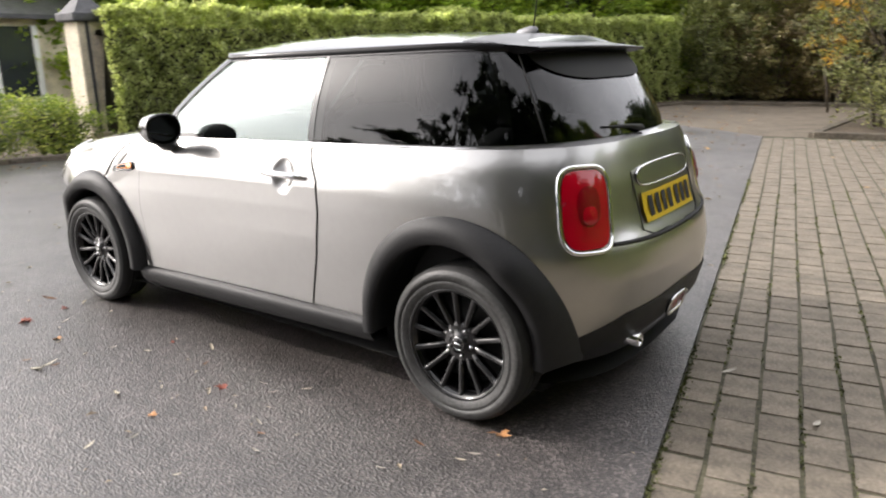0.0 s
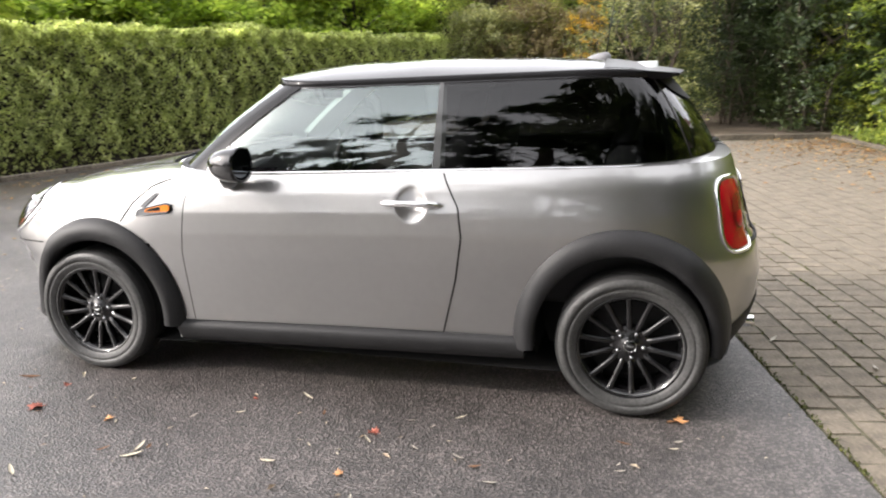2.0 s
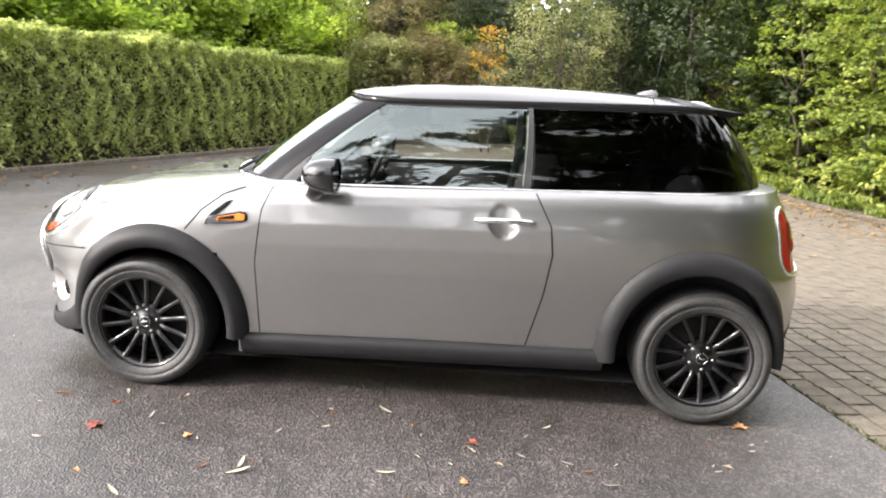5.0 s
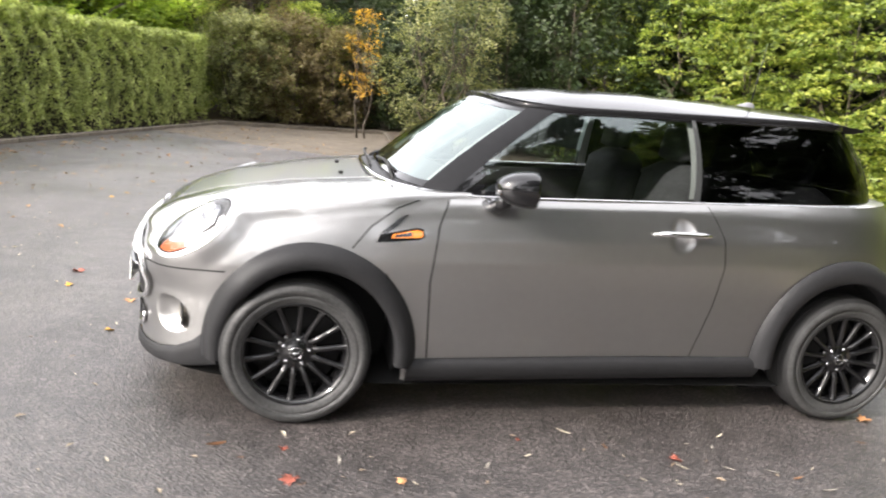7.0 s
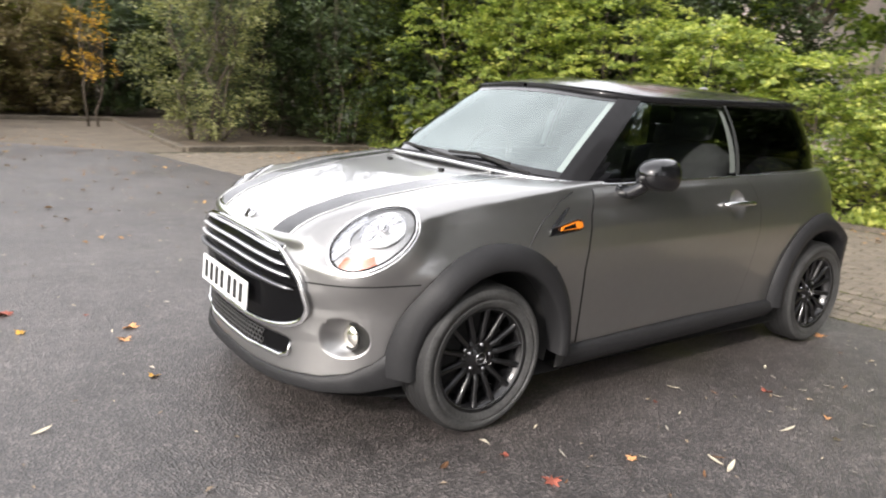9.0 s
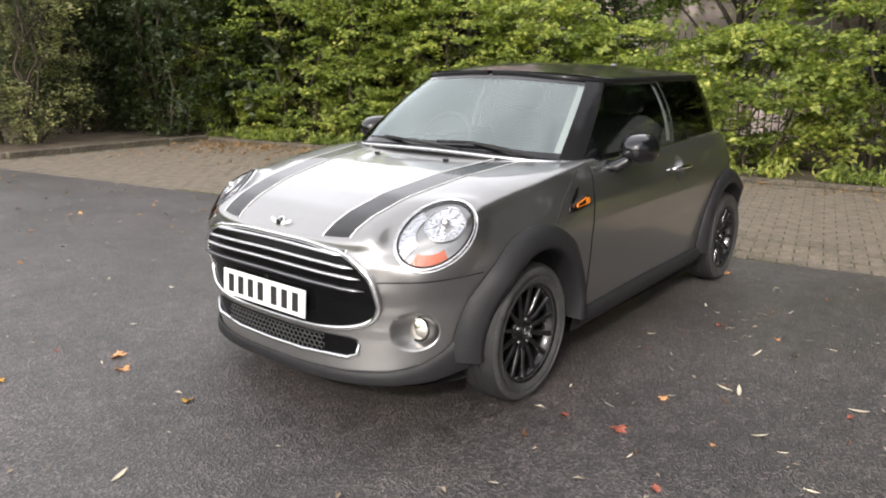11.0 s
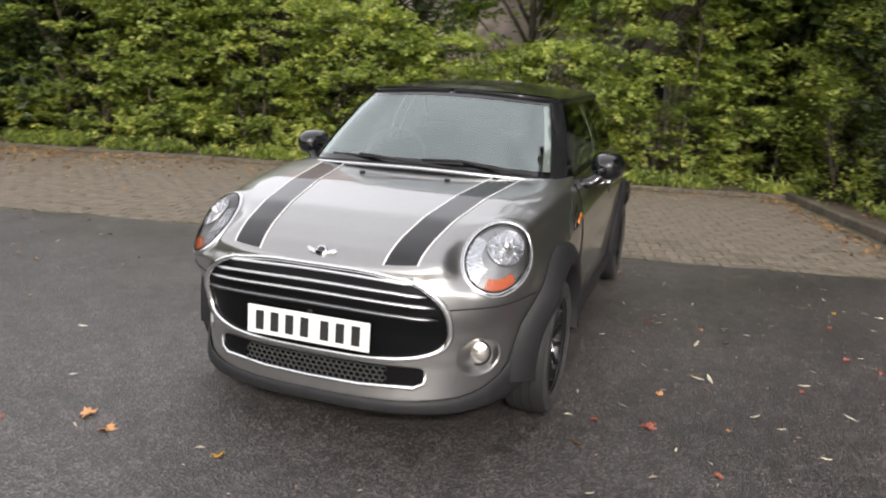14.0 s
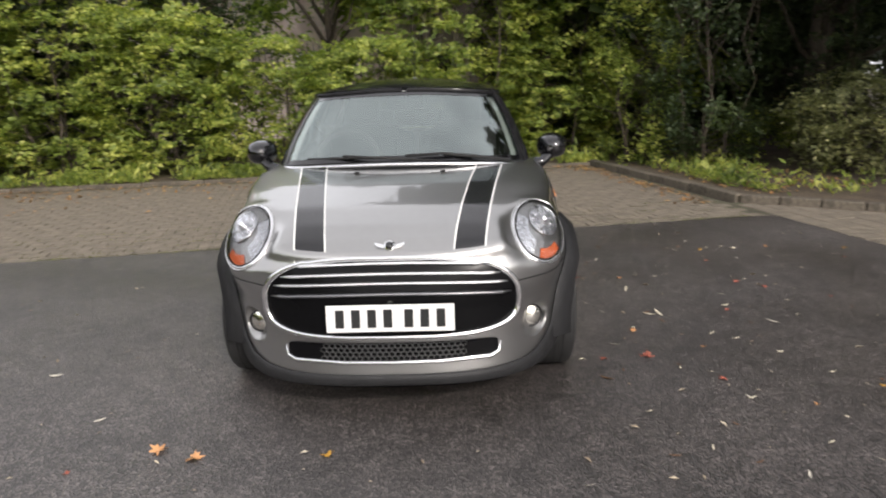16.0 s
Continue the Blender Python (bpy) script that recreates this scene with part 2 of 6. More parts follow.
_pw.operation, _pw.inputs[1].default_value = "POWER", 2.6
_l.new(_v.outputs["Color"], _sep.inputs[0]), _l.new(_sep.outputs[0], _pw.inputs[0]), _l.new(_pw.outputs[0], _cr.inputs[0])
# gradient stands in for view-dependent sheen: paler towards the bays' back, darker before the car
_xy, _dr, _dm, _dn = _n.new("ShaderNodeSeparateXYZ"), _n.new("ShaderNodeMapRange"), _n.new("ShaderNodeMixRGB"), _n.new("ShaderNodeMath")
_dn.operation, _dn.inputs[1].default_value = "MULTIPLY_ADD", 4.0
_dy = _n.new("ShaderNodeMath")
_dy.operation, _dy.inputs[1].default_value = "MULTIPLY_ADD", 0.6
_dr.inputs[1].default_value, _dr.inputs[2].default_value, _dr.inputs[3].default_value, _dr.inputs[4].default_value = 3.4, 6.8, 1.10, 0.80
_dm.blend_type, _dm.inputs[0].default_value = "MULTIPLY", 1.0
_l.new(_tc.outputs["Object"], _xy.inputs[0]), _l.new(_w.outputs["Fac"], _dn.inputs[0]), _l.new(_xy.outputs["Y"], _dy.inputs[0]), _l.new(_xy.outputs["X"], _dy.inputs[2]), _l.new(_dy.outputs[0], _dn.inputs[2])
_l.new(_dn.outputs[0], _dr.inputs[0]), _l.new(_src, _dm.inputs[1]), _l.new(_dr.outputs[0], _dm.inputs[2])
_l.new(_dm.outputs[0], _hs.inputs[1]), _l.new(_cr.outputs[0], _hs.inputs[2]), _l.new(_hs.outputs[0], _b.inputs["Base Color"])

PAVER = object_random(mat("paver_block", (0.170, 0.144, 0.110), 0.82, 0, 0, 0.3, 7, 0.5, 120), 0.16)
PAVE_FAR = mat("far_paving", (0.125, 0.102, 0.075), 0.85, 0, 0, 0.35, 2.5, 0.5, 60)
PAVER_REST = mat("paver_block_far", (0.170, 0.144, 0.110), 0.82, 0, 0, 0.3, 7, 0.5, 120)
JOINT = mat("mossy_joint", (0.070, 0.066, 0.040), 0.95, 0, 0, 0.5, 5, 0.5, 60)


# ---------------------------------------------------------------- mesh helpers
def finish(bm, name, material, smooth=True):
    bmesh.ops.recalc_face_normals(bm, faces=bm.faces)
    me = bpy.data.meshes.new(name)
    for f in bm.faces:
        f.smooth = smooth
    bm.to_mesh(me)
    bm.free()
    me.materials.append(material)
    return me


def part(name, bm, material, parent, label="", smooth=True):
    ob = new(name, finish(bm, name, material, smooth))
    ob.parent = parent
    if label:
        tagged(ob, label)
    return ob


def thing(name, label, category, group="", kind="", at=(0, 0, 0), rz=0.0):
    ob = new(name)
    ob.empty_display_size = 0.1
    ob.matrix_basis = pose(*at, 0, 0, rz)
    return tagged(ob, label, category, group, kind)


def grid(rows, close=False, bm=None):
    """A sheet of quads through rows of points."""
    bm = bm or bmesh.new()
    vs = [[bm.verts.new(p) for p in r] for r in rows]
    for a, b in zip(vs, vs[1:]):
        k = len(a)
        for i in range(k if close else k - 1):
            q = [a[i], a[(i + 1) % k], b[(i + 1) % k], b[i]]
            if len({tuple(round(c, 6) for c in v.co) for v in q}) > 2:
                bm.faces.new(q)
    bmesh.ops.remove_doubles(bm, verts=bm.verts, dist=1e-5)
    return bm


def box(sx, sy, sz, m=Matrix(), bevel=0.0, seg=2, bm=None):
    tmp = bmesh.new()
    bmesh.ops.create_cube(tmp, size=1, matrix=m @ Matrix.Diagonal((sx, sy, sz, 1)))
    if bevel:
        bmesh.ops.bevel(tmp, geom=list(tmp.edges), offset=bevel, segments=seg, profile=0.5, affect="EDGES")
    if bm is None:
        return tmp
    me = bpy.data.meshes.new("tmp")
    tmp.to_mesh(me)
    tmp.free()
    bm.from_mesh(me)
    bpy.data.meshes.remove(me)
    return bm


def tube(pts, r, sides=6, closed=False, bm=None, flat=1.0):
    """A round bar along points; r a number or one per point."""
    pts = [Vector(p) for p in pts]
    k = len(pts)
    rows, ref = [], None
    for i, p in enumerate(pts):
        a = pts[(i - 1) % k] if closed or i else p
        b = pts[(i + 1) % k] if closed or i < k - 1 else p
        d = (b - a).normalized()
        if ref is None:
            ref = Vector((0, 0, 1)) if abs(d.z) < 0.9 else Vector((1, 0, 0))
        u = d.cross(ref).normalized()
        v = u.cross(d).normalized()
        ref = v
        rr = r[i] if isinstance(r, (list, tuple)) else r
        rows.append([p + rr * (math.cos(t) * u + flat * math.sin(t) * v) for t in (2 * math.pi * j / sides for j in range(sides))])
    if closed:
        rows.append(rows[0])
    bm = bm or bmesh.new()
    vs = [[bm.verts.new(p) for p in row] for row in (rows[:-1] if closed else rows)]
    if closed:
        vs.append(vs[0])
    for a, b in zip(vs, vs[1:]):
        for i in range(sides):
            bm.faces.new([a[i], a[(i + 1) % sides], b[(i + 1) % sides], b[i]])
    if not closed:
        bm.faces.new(vs[0]), bm.faces.new(list(reversed(vs[-1])))
    return bm


def revolve(profile, sides=48, axis="Y", bm=None):
    """A turned form: profile of (radius, along)."""
    rows = []
    for r, h in profile:
        rows.append([(r * math.cos(t), h, r * math.sin(t)) if axis == "Y" else (r * math.cos(t), r * math.sin(t), h) for t in (2 * math.pi * j / sides for j in range(sides))])
    return grid(rows, True, bm)


def lerp_table(x, xs, ys):
    return float(np.interp(x, xs, ys))


# ---------------------------------------------------------------- the lot: a across the bays, b along them
LOT = math.radians(11.1)
EX, EY = Vector((math.cos(LOT), math.sin(LOT), 0)), Vector((-math.sin(LOT), math.cos(LOT), 0))
LOT_DEG = math.degrees(LOT)


def lot(a, b, z=0.0):
    p = EX * a + EY * b
    return (p.x, p.y, z)


A_APRON, A_KERB, B_END, B_FAR, B_BACK = -1.795, -6.6, 4.0, -9.3, -16.2
A_CORNER, A_BACK = -2.5, -4.2


def hedge_a(b):
    return 8.63 + 0.527 * b


def slab(name, corners, top, bottom, material, label, category="ground", kind="structure"):
    bm = bmesh.new()
    up = [bm.verts.new(lot(a, b, top)) for a, b in corners]
    dn = [bm.verts.new(lot(a, b, bottom)) for a, b in corners]
    bm.faces.new(up), bm.faces.new(list(reversed(dn)))
    k = len(up)
    for i in range(k):
        bm.faces.new([up[i], up[(i + 1) % k], dn[(i + 1) % k], dn[i]])
    ob = new(name, finish(bm, name, material, False))
    return tagged(ob, label, category, "", kind)


def build_setting():
    bm = bmesh.new()
    bmesh.ops.create_grid(bm, x_segments=40, y_segments=40, size=700)
    for v in bm.verts:
        v.co.z = -0.075
    tagged(new("ground", finish(bm, "ground", SOIL)), "brown leafy soil reaching to the horizon", "ground", "", "structure")
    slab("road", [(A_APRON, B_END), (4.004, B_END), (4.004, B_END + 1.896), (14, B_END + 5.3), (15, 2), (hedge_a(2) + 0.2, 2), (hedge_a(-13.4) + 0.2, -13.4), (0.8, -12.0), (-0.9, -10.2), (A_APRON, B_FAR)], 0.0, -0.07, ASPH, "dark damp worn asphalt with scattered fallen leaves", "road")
    slab("road_behind", [(-1.25, B_END + 1.9), (4, B_END + 1.9), (14, B_END + 5.32), (16, 13), (-30, 14), (-30, B_END + 9), (-1.45, B_END + 9)], -0.002, -0.07, ASPH, "grey asphalt drive beyond the bays", "road")


def kerb_run(pts, height=0.09, width=0.13, unit=0.915):
    """Kerb stones laid end to end along lot points, each one a thing of its own."""
    for (a0, b0), (a1, b1) in zip(pts, pts[1:]):
        p, q = Vector(lot(a0, b0)), Vector(lot(a1, b1))
        d = (q - p)
        k = max(1, round(d.length / unit))
        ang = math.degrees(math.atan2(d.y, d.x))
        for i in range(k):
            c = p + d * ((i + 0.5) / k)
            key = round(d.length / k, 2)
            if key not in KERBS:
                KERBS[key] = finish(box(key - 0.012, width, height + 0.07, bevel=0.016), "kerb_stone", KERB, False)
            ob = new("kerb_stone", KERBS[key])
            ob.matrix_basis = pose(c.x, c.y, (height - 0.07) / 2 + random.uniform(-0.004, 0.004), 0, random.uniform(-0.5, 0.5), ang + random.uniform(-0.4, 0.4))
            tagged(ob, "weathered concrete kerb stone edging the planting", "kerb", "kerb stones", "structure")


KERBS = {}

# ---------------------------------------------------------------- the car: front towards +x, its left towards +y
def belt(x):
    return 0.976 - 0.0285 * x


def sill(x):
    return 0.294 - 0.020 * x


def half_width(x, z):
    q = (z - sill(x)) / (belt(x) - sill(x))
    w = lerp_table(q, [-0.5, -0.2, 0, 0.2, 0.45, 0.62, 0.76, 0.88, 0.95, 1.0, 1.1], [0.72, 0.785, 0.800, 0.812, 0.824, 0.826, 0.818, 0.796, 0.774, 0.742, 0.70])
    return w * (1 - 0.014 * math.exp(-((x / 0.7) ** 2)))


XF = ([0.12, 0.16, 0.22, 0.28, 0.36, 0.45, 0.56, 0.66, 0.72, 0.78, 0.85, 0.95], [1.90, 1.942, 1.955, 1.950, 1.947, 1.955, 1.960, 1.935, 1.900, 1.852, 1.775, 1.56])
XR = ([0.20, 0.30, 0.42, 0.55, 0.66, 0.71, 0.76, 0.88, 1.0, 1.06], [-1.69, -1.758, -1.790, -1.797, -1.776, -1.738, -1.716, -1.692, -1.655, -1.628])


def shoulder(x):
    if x < 0.62:
        return belt(x)
    return lerp_table(x, [0.62, 0.8, 1.0, 1.25, 1.5, 1.7, 1.95], [belt(0.62), 0.935, 0.900, 0.852, 0.796, 0.745, 0.695])


def crown(x):
    return lerp_table(x, [0.5, 0.65, 0.9, 1.0, 1.3, 1.6, 1.77, 1.85, 1.90, 1.94], [0.99, 0.985, 0.978, 0.968, 0.935, 0.878, 0.822, 0.780, 0.738, 0.695])


def ring_params(nf=34, nm=44, nr=30):
    """(kind, value) along the left side from the front middle to the rear middle."""
    out = [("f", math.pi / 2 * i / nf) for i in range(nf)]
    out += [("m", 0.9 - 1.8 * i / nm) for i in range(nm)]
    out += [("r", math.pi / 2 * (1 - i / nr)) for i in range(nr + 1)]
    return out


def ring_point(par, v):
    kind, val = par
    if kind == "m":
        x = val
        z = sill(x) - 0.095 + v * (shoulder(x) - sill(x) + 0.095)
        return Vector((x, half_width(x, z), z))
    c, s = max(0.0, math.cos(val)), max(0.0, math.sin(val))
    if kind == "f":
        cx = c ** (2 / 2.95)
        xn = 0.9 + 1.06 * cx
        zb = lerp_table(cx, [0, 0.6, 1], [sill(0.9) - 0.095, 0.212, 0.208])
        z = zb + v * (shoulder(xn) - zb)
        a = lerp_table(z, *XF) - 0.9
        # the wings stand squarer in plan at lamp height than the bumper
        n = lerp_table(z, [0.50, 0.72, 0.90], [2.95, 3.7, 3.7])
        cx, sy = c ** (2 / n), s ** (2 / n)
        lean = 1 - 0.07 * min(1.0, max(0.0, (z - 0.64) / 0.18)) * min(1.0, 2 * cx)
        return Vector((0.9 + a * cx, half_width(0.9, z) * lean * sy, z))
    n = 3.3
    cx, sy = c ** (2 / n), s ** (2 / n)
    xn = -0.9 - 0.8 * cx
    zb = lerp_table(cx, [0, 0.6, 1], [sill(-0.9) - 0.095, 0.245, 0.26])
    z = zb + v * (belt(xn) - zb)
    a = -lerp_table(z, *XR) - 0.9
    return Vector((-0.9 - a * cx, half_width(-0.9, z) * sy, z))


ARCHES = ((1.195, 0.300, 0.430, 0.455, 0.305), (-1.208, 0.315, 0.433, 0.468, 0.305))


def in_arch(p, k=0.89):
    return any(((p.x - cx) / rx) ** 2 + ((p.z - cz) / rz) ** 2 < k * k and abs(p.y) > 0.4 for cx, cz, rx, rz, _ in ARCHES)


LAMP_A, LAMP_B = 0.113, 0.170


def lamp_frame(side):
    """Middle of the headlamp, the way it faces, its short axis outwards and its long axis up the wing."""
    d = Vector((0.577, side * 0.349, 0.739)).normalized()
    v = Vector((-0.815, side * 0.191, 0.546))
    v = (v - d * v.dot(d)).normalized()
    return Vector((1.660, side * 0.6376, 0.7683)), d, v.cross(d) * side, v


def seat_lamp(bm, side):
    """Shape the wing to the headlamp: a shallow dome in a flat seat, sunk on the inner side and proud on the outer."""
    c, d, u, v = lamp_frame(side)

    def reach(p):
        q = p - c
        return math.hypot(q.dot(u) / LAMP_A, q.dot(v) / LAMP_B), q.dot(d)

    fine = set()
    for f in bm.faces:
        r, h = reach(f.calc_center_median())
        if r < 2.2 and abs(h) < 0.16:
            fine.update(f.edges)
    bmesh.ops.subdivide_edges(bm, edges=list(fine), cuts=3, use_grid_fill=True)
    for p in bm.verts:
        r, h = reach(p.co)
        if r < 1.9 and abs(h) < 0.16:
            to = 0.020 * max(0.0, 1 - r * r) - h
            fade = 0.80 if to < 0 else 0.42
            w = 1.0 if r < 1.08 else 0.5 + 0.5 * math.cos(math.pi * min(1.0, (r - 1.08) / fade))
            p.co += d * w * to * (0.85 if to < 0 else 0.6)
    near = [p for p in bm.verts if not p.is_boundary and 1.12 < reach(p.co)[0] < 2.3 and abs(reach(p.co)[1]) < 0.2]
    for _ in range(10):
        bmesh.ops.smooth_vert(bm, verts=near, factor=0.5, use_axis_x=True, use_axis_y=True, use_axis_z=True)


def make_shell():
    """Wing, door, quarter, bumper and bonnet skin in one closed sheet, open over the cabin."""
    bm = bmesh.new()
    pars, nv = ring_params(), 30
    left = [[ring_point(p, j / nv) for j in range(nv + 1)] for p in pars]
    full = left + [[Vector((q.x, -q.y, q.z)) for q in col] for col in reversed(left[1:-1])]
    k = len(full)
    vs = [[bm.verts.new(p) for p in col] for col in full]
    for i in range(k):
        a, b = vs[i], vs[(i + 1) % k]
        for j in range(nv):
            f = [a[j], b[j], b[j + 1], a[j + 1]]
            if not in_arch(sum((v.co for v in f), Vector()) / 4):
                bm.faces.new(f)
    rows = []
    for p in pars:
        t = ring_point(p, 1.0)
        if p[0] == "r" or t.x < 0.55:
            break
        zs, zc = t.z, max(crown(t.x), t.z + 0.0005)
        rows.append([Vector((t.x, t.y * math.sin(th), zs + (zc - zs) * max(0.0, 1 - abs(math.sin(th)) ** 4.0) ** (1 / 4.0))) for th in (math.pi * (i / 28 - 0.5) for i in range(29))])
    grid(rows, False, bm)
    bmesh.ops.remove_doubles(bm, verts=bm.verts, dist=1e-4)
    loose = [v for v in bm.verts if not v.link_faces]
    bmesh.ops.delete(bm, geom=loose, context="VERTS")
    for side in (1, -1):
        seat_lamp(bm, side)
    bmesh.ops.recalc_face_normals(bm, faces=bm.faces)
    return bm


SHELL = make_shell()
SKIN = BVHTree.FromBMesh(SHELL)


def onto(p, d, lift=0.0):
    """The skin's point behind p, seen along -d, raised by lift."""
    d = Vector(d).normalized()
    hit, nrm, _, _ = SKIN.ray_cast(Vector(p) + d * 0.6, -d, 1.6)
    if hit is None:
        hit, nrm, _, _ = SKIN.find_nearest(Vector(p))
    if nrm.dot(d) < 0:
        nrm = -nrm
    return hit + nrm * lift


def drape_disc(c, d, ru, rv, n=2.0, lift=0.003, dome=0.0, rings=7, seg=40, tilt=0.0, inner=0.0):
    """A superellipse laid on the skin, looked at along -d, domed by dome; inner leaves a hole."""
    d = Vector(d).normalized()
    u = Vector((0, 0, 1)).cross(d).normalized()
    v = d.cross(u)
    if tilt:
        rot = Matrix.Rotation(radians(tilt), 3, d)
        u, v = rot @ u, rot @ v
    rows = []
    for i in range(rings + 1):
        r = inner + (1 - inner) * i / rings
        row = []
        for j in range(seg):
            t = 2 * math.pi * j / seg
            cu, cv = math.cos(t), math.sin(t)
            pu, pv = ru * r * abs(cu) ** (2 / n) * (1 if cu > 0 else -1), rv * r * abs(cv) ** (2 / n) * (1 if cv > 0 else -1)
            row.append(onto(Vector(c) + u * pu + v * pv, d, lift) + d * dome * (1 - r * r))
        rows.append(row)
    return grid(rows, True)


def rim_path(c, d, ru, rv, n=2.0, lift=0.003, seg=48, tilt=0.0):
    d = Vector(d).normalized()
    u = Vector((0, 0, 1)).cross(d).normalized()
    v = d.cross(u)
    if tilt:
        rot = Matrix.Rotation(radians(tilt), 3, d)
        u, v = rot @ u, rot @ v
    out = []
    for j in range(seg):
        t = 2 * math.pi * j / seg
        cu, cv = math.cos(t), math.sin(t)
        out.append(onto(Vector(c) + u * ru * abs(cu) ** (2 / n) * (1 if cu > 0 else -1) + v * rv * abs(cv) ** (2 / n) * (1 if cv > 0 else -1), d, lift))
    return out


def side_path(pts, side, lift=0.002, steps=10):
    """A line on the flank through (x, z) points."""
    out = []
    for (x0, z0), (x1, z1) in zip(pts, pts[1:]):
        for i in range(steps):
            t = i / steps
            out.append((x0 + (x1 - x0) * t, z0 + (z1 - z0) * t))
    out.append(pts[-1])
    return [onto((x, side * 0.9, z), (0, side, 0.0), lift) for x, z in out]


# ---- glasshouse
def glass_low(par):
    kind, val = par
    c, s = max(0.0, math.cos(val)) if kind != "m" else 0, max(0.0, math.sin(val)) if kind != "m" else 1
    if kind == "m":
        x, y = 0.35 - 1.37 * val, 0.722 - 0.012 * val
    elif kind == "f":
        x, y = 0.35 + 0.55 * c ** 0.46, 0.722 * s ** 0.625
    else:
        x, y = -1.02 - 0.572 * c ** 0.78, 0.710 * s ** 0.78
    z = belt(x) + 0.004
    if kind == "f":
        z = max(z, 0.966 + 0.030 * (1 - (y / 0.72) ** 2))
    return Vector((x, y, z))


def roof_side(x):
    return 1.340 - 0.024 * x


def glass_top(par):
    kind, val = par
    c, s = max(0.0, math.cos(val)) if kind != "m" else 0, max(0.0, math.sin(val)) if kind != "m" else 1
    if kind == "m":
        x, y = -0.02 - 0.92 * val, 0.572 - 0.004 * val
    elif kind == "f":
        x, y = -0.02 + 0.44 * c ** 0.571, 0.572 * s ** 0.571
    else:
        x, y = -0.94 - 0.415 * c ** 0.55, 0.568 * s ** 0.55
    drop = 0.055 * c * c if kind == "r" else 0.0
    return Vector((x, y, roof_side(x) + 0.035 * (1 - (y / 0.575) ** 2) - drop))


def glass_pars(lo, hi, k):
    """Ring samples between two positions: 0..1 front quarter, 1..2 flank, 2..3 rear quarter."""
    out = []
    for i in range(k + 1):
        t = lo + (hi - lo) * i / k
        if t <= 1:
            out.append(("f", t * math.pi / 2))
        elif t < 2:
            out.append(("m", t - 1))
        else:
            out.append(("r", (3 - t) * math.pi / 2))
    return out


def glass_sheet(lo, hi, k, v0=0.0, v1=1.0, lift=0.0, side=1, both=False, nv=8, top=None, arch=0.0):
    """A piece of the glasshouse's side between two ring positions and two heights."""
    cols = []
    for p, p_top in zip(glass_pars(lo, hi, k), glass_pars(*(top or (lo, hi)), k)):
        a, b = glass_low(p), glass_top(p_top)
        col = []
        # an arched lower edge, deepest at the car's middle line
        v_low = v1 - (v1 - v0) * max(0.0, 1 - (p[1] / (math.pi / 2 * arch)) ** 2) ** 0.5 if arch else v0
        for j in range(nv + 1):
            v = v_low + (v1 - v_low) * j / nv
            q = a.lerp(b, v)
            out = Vector((q.x + 0.3, q.y, 0)).normalized()
            q = q + out * (0.028 * 4 * v * (1 - v)) + (out + Vector((0, 0, 0.35))).normalized() * lift
            col.append(Vector((q.x, side * q.y, q.z)))
        cols.append(col)
    if both:
        cols = [[Vector((q.x, -q.y, q.z)) for q in c] for c in reversed(cols[1:])] + cols if lo == 0 else cols + [[Vector((q.x, -q.y, q.z)) for q in c] for c in reversed(cols[:-1])]
    return grid(cols)


def roof_z(x, y, edge):
    up = lerp_table(x, [-1.36, -1.2, -0.8, -0.3, 0.1, 0.3, 0.43], [0.022, 0.035, 0.060, 0.078, 0.075, 0.056, 0.037])
    return edge + up * max(0.0, 1 - abs(y) ** 2.3)


def make_roof():
    rows = []
    for t in (i / 60 for i in range(61)):
        kind = glass_pars(3 * t, 3 * t, 1)[0]
        p = glass_top(kind)
        row = []
        for i in range(25):
            s = math.sin(math.pi * (i / 24 - 0.5))
            row.append(Vector((p.x + 0.006 * (1 if p.x > 0 else -1), s * (p.y + 0.010), roof_z(p.x, s * (p.y + 0.010) / 0.584, p.z - 0.035 * (1 - (p.y / 0.575) ** 2) + 0.014))))
        rows.append(row)
    bm = grid(rows)
    # edge rolled down to the glass
    low = []
    for t in (i / 60 for i in range(61)):
        p = glass_top(glass_pars(3 * t, 3 * t, 1)[0])
        o = 1 if p.x > 0 else -1
        low.append([p + Vector((o * k, m, h)) for k, m, h in ((0.000, 0.003, -0.026), (0.004, 0.010, -0.018), (0.008, 0.014, -0.006), (0.009, 0.0145, 0.004), (0.006, 0.010, 0.014))])
    for s in (1, -1):
        grid([[Vector((q.x, s * q.y, q.z)) for q in roll] for roll in low], False, bm)
    bmesh.ops.remove_doubles(bm, verts=bm.verts, dist=0.004)
    return bm


